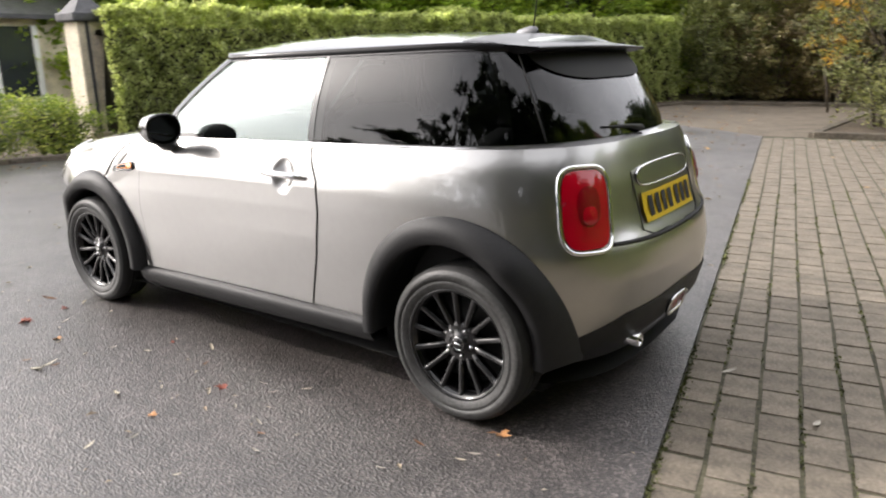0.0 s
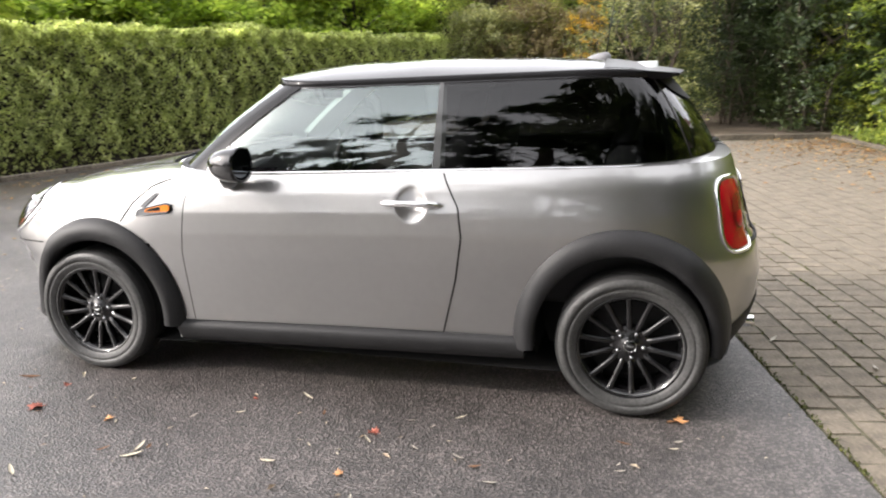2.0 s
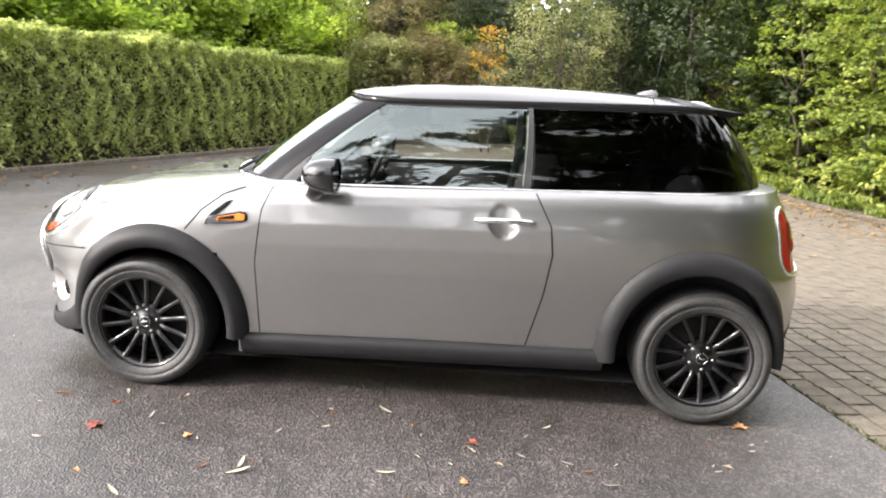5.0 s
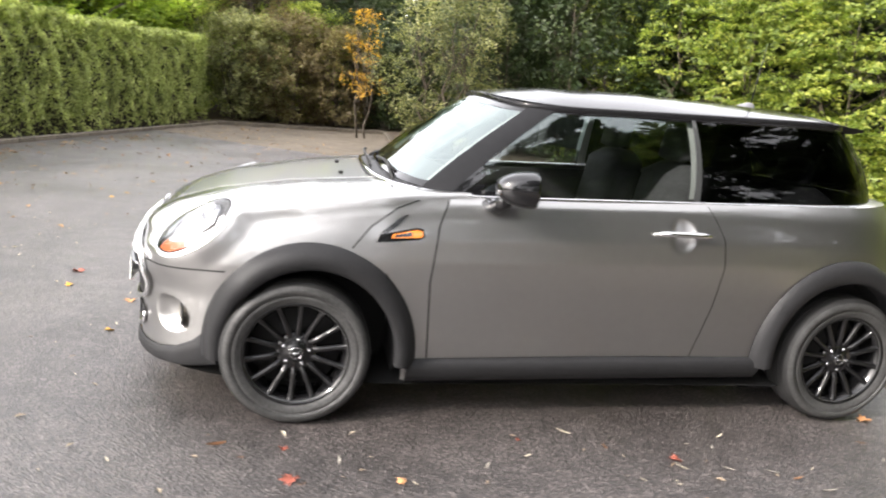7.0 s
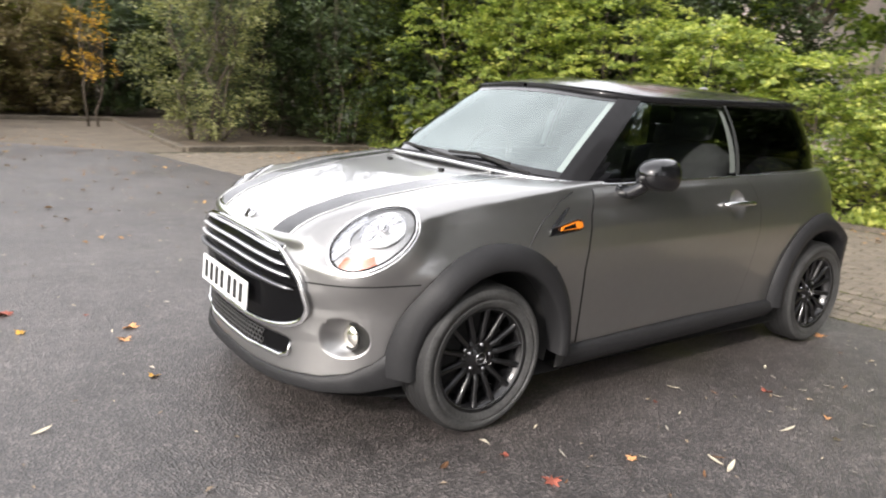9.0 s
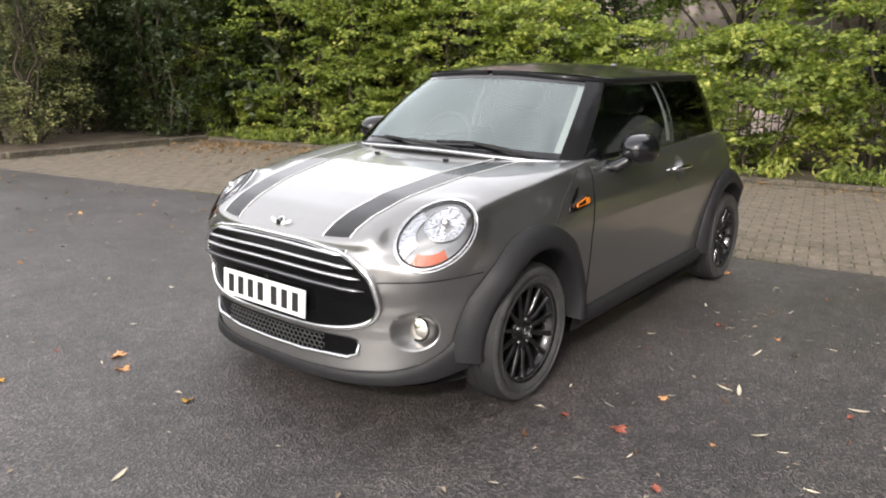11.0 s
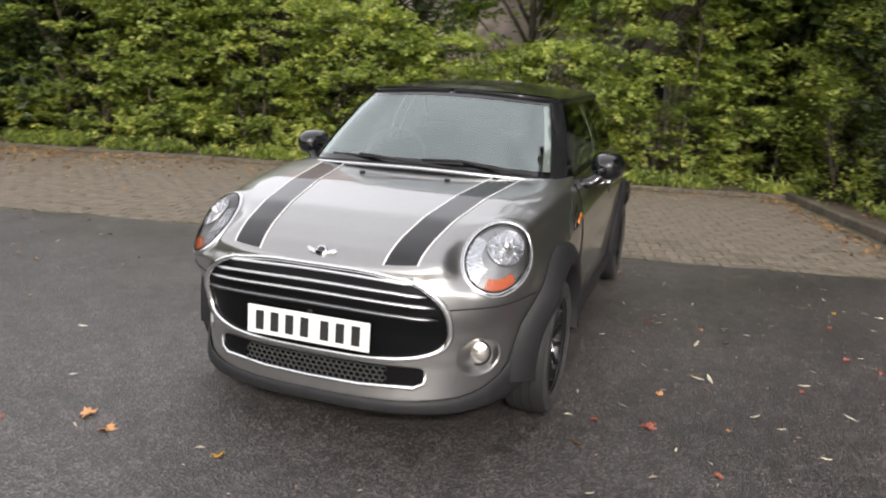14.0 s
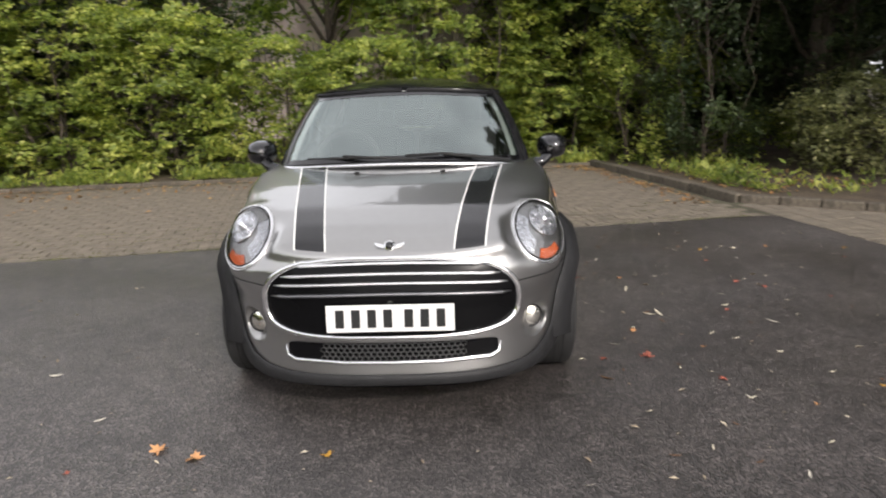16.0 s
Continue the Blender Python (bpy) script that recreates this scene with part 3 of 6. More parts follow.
# ---- wheel
def make_wheel(parent, x, side):
    w = thing("wheel", "", "")
    w.parent = parent
    w.matrix_basis = pose(x, side * 0.742, 0.3005 if x > 0 else 0.306, 0, 7.0 * x, 0 if side > 0 else 180)
    tagged(w, "black multi-spoke alloy wheel with a dusty tyre")
    R, r = 0.300, 0.212
    prof = [(r - 0.012, -0.085), (r, -0.094), (r + 0.03, -0.1), (R - 0.03, -0.096), (R - 0.008, -0.08), (R, -0.06), (R, 0.06), (R - 0.006, 0.078), (R - 0.015, 0.088)]
    tread = part("tyre", revolve(prof, 72), TREAD, w, "black rubber tyre, shade under the arch in its colour")
    wall = [(R - 0.015, 0.088), (R - 0.026, 0.096), (R - 0.048, 0.101), (r + 0.040, 0.1005), (r + 0.038, 0.0985), (r + 0.032, 0.0985), (r + 0.030, 0.1000), (r + 0.024, 0.0975)]
    part("sidewall", revolve(wall, 72), RUBBER, tread, "dusty grey tyre wall")
    part("bead", revolve([(r + 0.024, 0.0975), (r + 0.012, 0.094), (r + 0.004, 0.088), (r - 0.010, 0.078)], 72), RUBBER, tread)
    for off in (-0.035, 0.0, 0.035):
        g = bmesh.new()
        revolve([(R - 0.004, off - 0.005), (R + 0.0012, off - 0.005), (R + 0.0012, off + 0.005), (R - 0.004, off + 0.005)], 72, "Y", g)
        o = part("tread_groove", g, DARK, tread)
    rim = revolve([(r - 0.016, -0.08), (r - 0.03, 0.0), (r - 0.022, 0.06), (r - 0.006, 0.082), (r + 0.003, 0.088), (r + 0.004, 0.083), (r - 0.003, 0.075)], 64)
    part("rim", rim, WHEELM, w, "gloss black rim")
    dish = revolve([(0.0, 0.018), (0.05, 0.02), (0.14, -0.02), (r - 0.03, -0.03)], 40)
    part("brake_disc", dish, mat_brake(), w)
    hub = revolve([(0.0, 0.062), (0.030, 0.062), (0.033, 0.058), (0.062, 0.052), (0.078, 0.050), (0.082, 0.044), (0.082, 0.02)], 40)
    hubp = part("hub", hub, WHEELM, w)
    cap = revolve([(0.0, 0.067), (0.022, 0.0665), (0.027, 0.061)], 28)
    part("centre_cap", cap, WHEELM, hubp)
    part("cap_ring", tube([(0.024 * math.cos(t), 0.066, 0.024 * math.sin(t)) for t in (2 * math.pi * j / 24 for j in range(24))], 0.0012, 6, True), SILVER, hubp)
    part("emblem", box(0.028, 0.004, 0.006, pose(0, 0.068, 0), 0.0015, 1), SILVER, hubp)
    for k in range(5):
        t = 2 * math.pi * (k + 0.5) / 5
        part("wheel_bolt", revolve([(0.0, 0.060), (0.008, 0.060), (0.010, 0.045)], 10), BOLT, hubp).matrix_basis = pose(0.053 * math.cos(t), 0, 0.053 * math.sin(t))
    sp = bmesh.new()
    pts = [(0.062, 0.050, 0.013), (0.085, 0.060, 0.0125), (0.095, 0.063, 0.0120), (0.14, 0.066, 0.0115), (0.185, 0.071, 0.0125), (0.202, 0.076, 0.016), (0.210, 0.079, 0.022)]
    rows = []
    for rad, y, hw in pts:
        rows.append([Vector((rad, y, hw * 0.45)), Vector((rad, y - 0.007, hw)), Vector((rad, y - 0.030, hw * 0.9)), Vector((rad, y - 0.030, -hw * 0.9)), Vector((rad, y - 0.007, -hw)), Vector((rad, y, -hw * 0.45))])
    grid(rows, True, sp)
    me = finish(sp, "spoke", WHEELM)
    for k in range(14):
        o = new("spoke", me)
        o.parent = w
        o.matrix_basis = Matrix.Rotation(2 * math.pi * k / 14, 4, "Y")
    return w


def mat_brake():
    return BRAKE


BOLT = mat("wheel_bolt_steel", (0.25, 0.25, 0.26), 0.25, 1.0)
# brake disc in an even near-black, darker than the wheel's other metal
BRAKE = mat("near_black_brake", (0.007, 0.007, 0.007), 0.7)


def cladding(car, cx, cz, rx, rz, side):
    """Grey plastic arch moulding: outer band, lip and return into the arch."""
    rows = []
    for i in range(49):
        t = math.pi * (i / 48)
        t = -0.10 + (math.pi + 0.20) * i / 48
        c, s = math.cos(t), math.sin(t)
        out = onto((cx + rx * c, side, cz + rz * s), (0, side, 0), 0.004)
        o2 = onto((cx + (rx - 0.006) * c, side, cz + (rz - 0.006) * s), (0, side, 0), 0.016)
        yy = abs(o2.y) if abs(o2.y) > 0.55 else 0.7
        flat = 0.862 - 0.45 * max(0, abs(cx + rx * c) - 1.50)
        ym = max(yy, min(flat, 0.862))
        m1 = Vector((cx + (rx - 0.045) * c, side * max(ym - 0.004, yy), cz + (rz - 0.045) * s))
        m2 = Vector((cx + (rx - 0.082) * c, side * (ym - 0.006), cz + (rz - 0.090) * s))
        m3 = Vector((cx + (rx - 0.090) * c, side * (ym - 0.016), cz + (rz - 0.100) * s))
        m4 = Vector((cx + (rx - 0.086) * c, side * (ym - 0.12), cz + (rz - 0.096) * s))
        rows.append([out, o2, m1, m2, m3, m4])
    part("wheel_arch_trim", grid(rows), PLASTIC, car, "unpainted dark grey plastic arch trim")
    rows = []
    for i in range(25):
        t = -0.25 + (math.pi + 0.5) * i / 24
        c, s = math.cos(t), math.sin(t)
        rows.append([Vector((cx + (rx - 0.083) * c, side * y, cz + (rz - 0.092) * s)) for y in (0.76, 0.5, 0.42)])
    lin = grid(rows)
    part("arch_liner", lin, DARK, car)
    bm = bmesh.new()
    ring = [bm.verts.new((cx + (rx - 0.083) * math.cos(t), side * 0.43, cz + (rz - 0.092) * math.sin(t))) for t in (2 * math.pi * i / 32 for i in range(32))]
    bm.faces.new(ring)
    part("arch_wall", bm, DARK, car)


def side_patch(xf, xr, z0, z1, side, lift, nx=16, nz=18):
    """A panel on the flank between two edge curves x(z)."""
    rows = []
    for j in range(nz + 1):
        z_ = j / nz
        row = []
        for i in range(nx + 1):
            u = i / nx
            x = xr(z_) + (xf(z_) - xr(z_)) * u
            z = z0(x) + (z1(x) - z0(x)) * z_
            p = Vector((x, half_width(x, z), z)) if abs(x) < 0.9 else onto((x, 0.9, z), (0, 1, 0))
            g = Vector((0, 1, 0.0 if z_ < 0.8 else 0.4)).normalized()
            p = p + g * lift
            row.append(Vector((p.x, side * p.y, p.z)))
        rows.append(row)
    return grid(rows)


def door_front(v):
    return lerp_table(v, [0, 0.5, 0.85, 1.0], [0.715, 0.730, 0.705, 0.665])


def door_rear(v):
    return lerp_table(v, [0, 0.35, 0.62, 0.8, 1.0], [-0.475, -0.535, -0.562, -0.548, -0.478])


def build_car():
    car = thing("car", "silver three-door hatchback with black roof, wheels and bonnet stripes", "car")
    shell = SHELL.copy()
    for s in (1, -1):
        hole = [f for f in shell.faces if (f.calc_center_median() - Vector((-0.352, s * 0.81, 0.856))).length < 0.085]
        bmesh.ops.delete(shell, geom=hole, context="FACES")
        way, pod = Vector((1, s * 0.25, 0)).normalized(), onto((1.80, s * 0.626, 0.394), (1, s * 0.25, 0))

        def near_pod(f, ru, rv):
            off = f.calc_center_median() - pod
            flat = off - way * off.dot(way)
            return abs(off.dot(way)) < 0.1 and (math.hypot(flat.x, flat.y) / ru) ** 2.2 + (abs(flat.z) / rv) ** 2.2 < 1

        fine = {e for f in shell.faces if near_pod(f, 0.130, 0.125) for e in f.edges}
        bmesh.ops.subdivide_edges(shell, edges=list(fine), cuts=5, use_grid_fill=True)
        scoop = [f for f in shell.faces if near_pod(f, 0.082, 0.081)]
        bmesh.ops.delete(shell, geom=scoop, context="FACES")
    part("body", shell, PAINT, car, "warm silver metallic body shell")
    # underside
    bm = bmesh.new()
    vs = [bm.verts.new((p.x * 0.985, p.y * 0.97, 0.155)) for p in ([ring_point(q, 0) for q in ring_params(8, 6, 8)])]
    vs += [bm.verts.new((v.co.x, -v.co.y, 0.155)) for v in reversed(vs[1:-1])]
    bm.faces.new(vs)
    part("underbody", bm, DARK, car)
    for side in (1, -1):
        for arch in ARCHES:
            cladding(car, *arch[:4], side)
        # sill moulding
        rows = []
        for i in range(21):
            x = 0.80 - 1.62 * i / 20
            s = sill(x)
            rows.append([Vector((x, side * y, z)) for y, z in ((0.790, s + 0.004), (0.812, s - 0.004), (0.822, s - 0.014), (0.826, s - 0.035), (0.815, s - 0.068), (0.790, s - 0.100), (0.70, s - 0.106))])
        part("sill_trim", grid(rows), PLASTIC, car, "dark grey plastic sill trim")
        # door: dark gap first, panel proud of it
        top = lambda x: belt(x) - 0.010  # noqa: E731
        low = lambda x: sill(x) + 0.006  # noqa: E731
        gap = side_patch(lambda v: door_front(v) + 0.006, lambda v: door_rear(v) - 0.006, low, top, side, 0.0012, 40, 40)
        hx, hz = -0.352, 0.856
        bmesh.ops.delete(gap, geom=[f for f in gap.faces if (f.calc_center_median() - Vector((hx, side * 0.81, hz))).length < 0.085], context="FACES")
        part("door_gap", gap, DARK, car)
        skin = side_patch(lambda v: door_front(v) - 0.001, lambda v: door_rear(v) + 0.001, low, top, side, 0.0042, 130, 70)
        for v in skin.verts:
            q = ((v.co.x - hx) / 0.064) ** 2 + ((v.co.z - hz) / 0.070) ** 2
            if q < 1:
                v.co.y -= side * 0.026 * (1 - q) ** 0.8
        door = part("door", skin, PAINT, car, "silver door panel")
        pts = [onto((x, side, 0.857), (0, side, 0), l) for x, l in ((-0.228, 0.012), (-0.245, 0.026), (-0.30, 0.034), (-0.36, 0.036), (-0.42, 0.034), (-0.46, 0.028), (-0.480, 0.012))]
        part("door_handle", tube(pts, [0.010, 0.015, 0.017, 0.017, 0.018, 0.016, 0.010], 12, flat=0.8), CHROME, door, "chrome door handle")
        # belt strip of chrome
        strip = [glass_low(p) for p in glass_pars(0.80, 2.97, 70)]
        part("belt_trim", tube([Vector((p.x + 0.008 * o.x, side * (p.y + 0.014 * o.y), p.z - 0.004)) for p, o in ((p, Vector((min(0.0, p.x + 1.2), p.y * 0.6, 0)).normalized()) for p in strip)], 0.0065, 6), CHROME, car, "thin chrome strip under the windows")
        # shut lines of wing, bonnet and bumper
        seam = []
        for k in range(19):
            val, z = 0.51 + 0.60 * k / 18, 0.598 + 0.020 * k / 18
            cx, sy = math.cos(val) ** (2 / 3.2), math.sin(val) ** (2 / 3.2)
            seam.append(onto((0.9 + (lerp_table(z, *XF) - 0.9) * cx, side * half_width(0.9, z) * sy, z), (cx ** 2.2, side * sy ** 2.2, 0), 0.0018))
        for pth in (side_path([(1.05, 0.742), (0.98, 0.83), (0.88, 0.905), (0.79, 0.938)], side), seam):
            part("shut_line", tube(pth, 0.0028, 5), DARK, car)
        # side scuttle: repeater lamp in a silver bezel with a blade above
        sc = [(0.955, 0.772), (0.945, 0.800), (0.80, 0.832), (0.775, 0.828), (0.768, 0.800), (0.79, 0.790)]
        loop = side_path(sc + [sc[0]], side, 0.006, 5)[:-1]
        bez = part("scuttle", tube(loop, 0.0030, 6, True), BLACK, car, "black side scuttle with an amber repeater")
        bm = bmesh.new()
        bm.faces.new([bm.verts.new(p) for p in loop])
        part("scuttle_panel", bm, BLACK, bez)
        am = side_path([(0.90, 0.792), (0.895, 0.806), (0.80, 0.826), (0.778, 0.822), (0.775, 0.803), (0.79, 0.797), (0.90, 0.792)], side, 0.0085, 4)[:-1]
        bm = bmesh.new()
        f = bm.faces.new([bm.verts.new(p) for p in am])
        ex = bmesh.ops.extrude_face_region(bm, geom=[f])
        bmesh.ops.translate(bm, vec=(0, side * 0.006, 0), verts=[v for v in ex["geom"] if isinstance(v, bmesh.types.BMVert)])
        part("repeater_lamp", bm, AMBER, bez, "amber side repeater", smooth=False)
        inner = side_path([(0.892, 0.7945), (0.885, 0.8035), (0.822, 0.8165), (0.818, 0.8005), (0.892, 0.7945)], side, 0.0152, 4)[:-1]
        bm = bmesh.new()
        bm.faces.new([bm.verts.new(p) for p in inner])
        part("repeater_inset", bm, BLACK, bez)
        bl = side_path([(0.945, 0.805), (0.90, 0.845), (0.865, 0.872), (0.835, 0.882), (0.862, 0.852), (0.905, 0.815)], side, 0.006, 4)
        bm = bmesh.new()
        bm.faces.new([bm.verts.new(p) for p in bl])
        part("scuttle_blade", bm, BLACK, bez)
        # mirror
        mir = part("door_mirror", mirror_shell(side), BLACK, car, "gloss black rounded door mirror")
        part("mirror_foot", tube([(0.50, side * 0.745, 0.935), (0.475, side * 0.80, 0.935), (0.455, side * 0.838, 0.965), (0.445, side * 0.855, 0.99)], [0.040, 0.044, 0.042, 0.036], 12, flat=0.7), BLACK, mir)
        bm = bmesh.new()
        bmesh.ops.create_circle(bm, cap_ends=True, segments=24, radius=1, matrix=pose(0.366, side * 0.875, 1.025, 0, -90, 0) @ Matrix.Diagonal((0.058, 0.075, 1, 1)))
        part("mirror_glass", bm, MIRRORG, mir, "dark mirror glass")
        # headlamp
        head_lamp(car, side)
        fog_lamp(car, side)
        tail_lamp(car, side)
        # bonnet stripe with pale edges
        stripe(car, side)
    # front lip and rear valance, wrapped round the corners
    rows = []
    for i in range(-27, 28):
        val, sg = math.pi / 2 * abs(i) / 40, (1 if i >= 0 else -1)
        cx, sy = max(0.0, math.cos(val)) ** (2 / 3.0), math.sin(val) ** (2 / 3.0)
        top = lerp_table(abs(i), [0, 10, 16, 20, 23, 25, 27], [0.226, 0.228, 0.236, 0.258, 0.302, 0.355, 0.420])
        low = lerp_table(abs(i), [0, 16, 22, 27], [0.174, 0.172, 0.184, 0.215])
        row = []
        for z, l in ((top, 0.001), (top - 0.006, 0.009), (0.6 * top + 0.4 * low, 0.013), (low + 0.012, 0.019), (low + 0.004, 0.015), (low, -0.01), (low + 0.004, -0.06)):
            p = Vector((0.9 + (lerp_table(max(z, 0.15), *XF) - 0.9) * cx, sg * half_width(0.9, max(z, 0.2)) * sy, z))
            o = Vector((cx ** 1.5, sg * sy ** 1.5, 0)).normalized()
            row.append(p + o * l)
        rows.append(row)
    part("front_lip", grid(rows), PLASTIC, car, "dark grey plastic lower lip and bumper corner")
    rows = []
    for i in range(-22, 23):
        val, sg = math.pi / 2 * abs(i) / 40, (1 if i >= 0 else -1)
        cx, sy = max(0.0, math.cos(val)) ** (2 / 3.3), math.sin(val) ** (2 / 3.3)
        top = lerp_table(abs(i), [0, 10, 18, 22, 36], [0.435, 0.42, 0.355, 0.315, 0.30])
        row = []
        for z, l in ((top, 0.002), (top - 0.010, 0.006), (0.4 * top + 0.155, 0.006), (0.245, 0.004), (0.225, -0.03)):
            p = Vector((-0.9 + (lerp_table(z, *XR) + 0.9) * cx, sg * half_width(-0.9, z) * sy, z))
            o = Vector((-cx ** 1.5, sg * sy ** 1.5, 0)).normalized()
            row.append(p + o * l)
        rows.append(row)
    part("rear_valance", grid(rows), PLASTIC, car, "black plastic rear valance")
    ex = revolve([(0.022, 0.0), (0.027, -0.02), (0.027, -0.11), (0.024, -0.114), (0.021, -0.11), (0.020, -0.02)], 24, "Y")
    o = part("exhaust_tip", ex, CHROME, car, "chrome exhaust tip")
    o.matrix_basis = pose(-1.66, 0.36, 0.290, 0, 0, -90)
    fog = part("rear_fog_lamp", drape_disc((-1.8, 0.0, 0.345), (-1, 0, 0), 0.085, 0.034, 4, 0.012), REDDARK, car)
    part("fog_bezel", tube(rim_path((-1.8, 0.0, 0.345), (-1, 0, 0), 0.09, 0.040, 4, 0.014), 0.008, 6, True), SILVER, fog)
    grille(car)
    # rear hatch: shut line, chrome handle bar, plate
    hatch = part("hatch_handle", drape_disc((-1.74, 0, 0.893), (-1, 0, 0.15), 0.265, 0.036, 3.5, 0.010), PAINT, car, "silver boot handle bar")
    part("handle_rim", tube(rim_path((-1.74, 0, 0.893), (-1, 0, 0.15), 0.270, 0.040, 3.5, 0.007), 0.0038, 8, True), CHROME, hatch)
    rows = [[onto((-2.2, y, z), (-1, 0, 0), 0.010) for y in (-0.26, -0.13, 0, 0.13, 0.26)] for z in (0.715, 0.77, 0.826)]
    plate = part("rear_number_plate", grid(rows), PLATEY, car, "yellow rear number plate with its letters as bars")
    for y in (0.20, 0.135, 0.07, 0.005, -0.075, -0.14, -0.205):
        bm = grid([[onto((-2.2, y + d, z), (-1, 0, 0), 0.013) for d in (-0.02, 0.02)] for z in (0.732, 0.81)])
        part("letter_bar", bm, DARK, plate)
    pth = [onto((-2.2, 0.30 * c, 0.80 + 0.20 * s), (-1, 0, 0), 0.001) for c, s in ((-1, 0.55), (-1, -0.5), (-0.8, -0.62), (0.8, -0.62), (1, -0.5), (1, 0.55))]
    part("plate_recess_line", tube(pth, 0.003, 5), DARK, car)
    seam = [onto((-2.2, y, 0.668 + 0.02 * (y / 0.6) ** 2), (-1, 0, 0), -0.001) for y in np.linspace(-0.52, 0.52, 21)]
    part("shut_line", tube(seam, 0.009, 6), DARK, car)
    # glass, pillars and roof
    part("windscreen", glass_sheet(0, 0.70, 20, 0.02, 0.985, 0.0, 1, True), SCREEN, car, "clear windscreen reflecting the sky").visible_shadow = False
    # black cowl with the wipers between the bonnet's bright rear edge and the glass
    rows, edge = [], []
    for i in range(-20, 21):
        w_ = abs(i) / 20 * 0.74 * math.pi / 2
        g_ = glass_low(("f", w_))
        y = math.copysign(g_.y, i)
        e_ = Vector((0.35 + 0.612 * math.cos(w_) ** 0.60, y * 1.01, 0.960 + 0.030 * (1 - (y / 0.72) ** 2)))
        g_ = Vector((g_.x - 0.012, y, g_.z + 0.004))
        rows.append([e_ + Vector((0.004, 0, -0.012)), e_, e_.lerp(g_, 0.4) + Vector((0, 0, 0.006)), g_])
        edge.append(e_ + Vector((0.004, 0, 0.002)))
    part("cowl", grid(rows), PLASTIC, car, "black plastic cowl below the windscreen")
    part("screen_band", tube(edge, 0.0085, 6), CHROME, car, "bright strip along the bonnet's rear edge")
    for v0, v1 in ((0.02, 0.085), (0.93, 0.985)):
        part("screen_border", glass_sheet(0, 0.70, 20, v0, v1, 0.0015, 1, True, 2), BLACK, car)
    for side in (1, -1):
        # painted ledge between the flank's top edge and the rear glass
        rows = []
        for p in glass_pars(1.75, 3.0, 44):
            g_ = glass_low(p)
            q = ring_point(p, 1.0) if p[0] == "r" else Vector((g_.x, half_width(g_.x, belt(g_.x)), belt(g_.x)))
            a_ = Vector((g_.x * 0.985, g_.y * 0.97, g_.z + 0.004))
            rows.append([Vector((w_.x, side * w_.y, w_.z)) for w_ in (a_, a_.lerp(q, 0.5) + Vector((0, 0, 0.004)), q)])
        part("shoulder_ledge", grid(rows), PAINT, car)
        part("a_pillar", glass_sheet(0.625, 0.83, 7, -0.02, 1.03, 0.006, side), ROOFB, car, "gloss black windscreen pillar")
        sail = glass_sheet(0.81, 1.045, 6, -0.01, 0.30, 0.004, side, False, 5)
        top_ = [v for v in sail.verts if v.co.z > 1.0 and v.co.x < 0.50]
        bmesh.ops.delete(sail, geom=top_, context="VERTS")
        part("mirror_panel", sail, BLACK, car)
        part("door_window", glass_sheet(0.825, 1.572, 18, 0.0, 0.97, 0.0, side, top=(0.825, 1.452)), GLASS, car, "clear door window").visible_shadow = False
        part("b_pillar", glass_sheet(1.564, 1.588, 2, 0.0, 1.0, 0.004, side, top=(1.444, 1.464)), PILLAR, car, "grey-black window pillar")
        part("quarter_window", glass_sheet(1.58, 2.498, 20, 0.0, 0.98, 0.001, side, top=(1.456, 2.498)), TINT, car, "dark tinted rear side window").visible_shadow = False
        part("rear_pillar", glass_sheet(2.36, 2.60, 6, 0.012, 1.0, -0.012, side), PILLARB, car, "black rear pillar behind the glass")
        pa, pb = glass_low(("r", 0.5 * math.pi / 2)), glass_top(("r", 0.5 * math.pi / 2))
        out_ = Vector((-0.6, 0.8, 0))
        part("hatch_seam", tube([Vector((q.x, side * q.y, q.z)) for q in (pa.lerp(pb, w_) + out_ * 0.028 * 4 * w_ * (1 - w_) for w_ in (i / 8 for i in range(9)))], 0.0045, 5), DARK, car)
        part("window_frame", tube([Vector((p.x, side * (p.y + 0.006), p.z - 0.016)) for p in [glass_top(k) for k in glass_pars(0.76, 2.5, 40)]], 0.009, 6), BLACK, car)
    part("rear_window", glass_sheet(2.502, 3.0, 18, 0.02, 0.985, 0.001, 1, True), TINT, car, "dark tinted rear window").visible_shadow = False
    roof = part("roof", make_roof(), ROOFB, car, "gloss black roof")
    # spoiler: a straight lip that carries the roof on past the glass
    top_skin = BVHTree.FromBMesh(make_roof())
    rows = []
    for i in range(25):
        s = math.sin(math.pi * (i / 24 - 0.5))
        xr_ = -1.435 + 0.045 * s * s
        row = []
        for w_ in (0.0, 0.12, 0.25, 0.4, 0.55, 0.7, 0.85, 1.0):
            x, y = -1.10 + (xr_ + 1.10) * w_, s * (0.550 - 0.055 * w_)
            if w_ == 0.0:
                hit = top_skin.ray_cast(Vector((x, y, 2.0)), Vector((0, 0, -1)), 1.2)[0]
                z0 = (hit.z if hit else 1.385) + 0.0015
            hit = top_skin.ray_cast(Vector((x, y, 2.0)), Vector((0, 0, -1)), 1.2)[0]
            line = z0 + (1.366 - 0.006 * s * s - z0) * w_
            row.append(Vector((x, y, max(line, hit.z + 0.0015) if hit and w_ < 0.6 else line)))
        x, y, z = row[-1]
        row += [Vector((x - 0.006, y, z - 0.004)), Vector((x - 0.003, y, z - 0.010)), Vector((x + 0.05, y * 0.995, z - 0.022)), Vector((x + 0.14, y * 0.99, z - 0.026))]
        rows.append(row)
    lip = grid(rows)
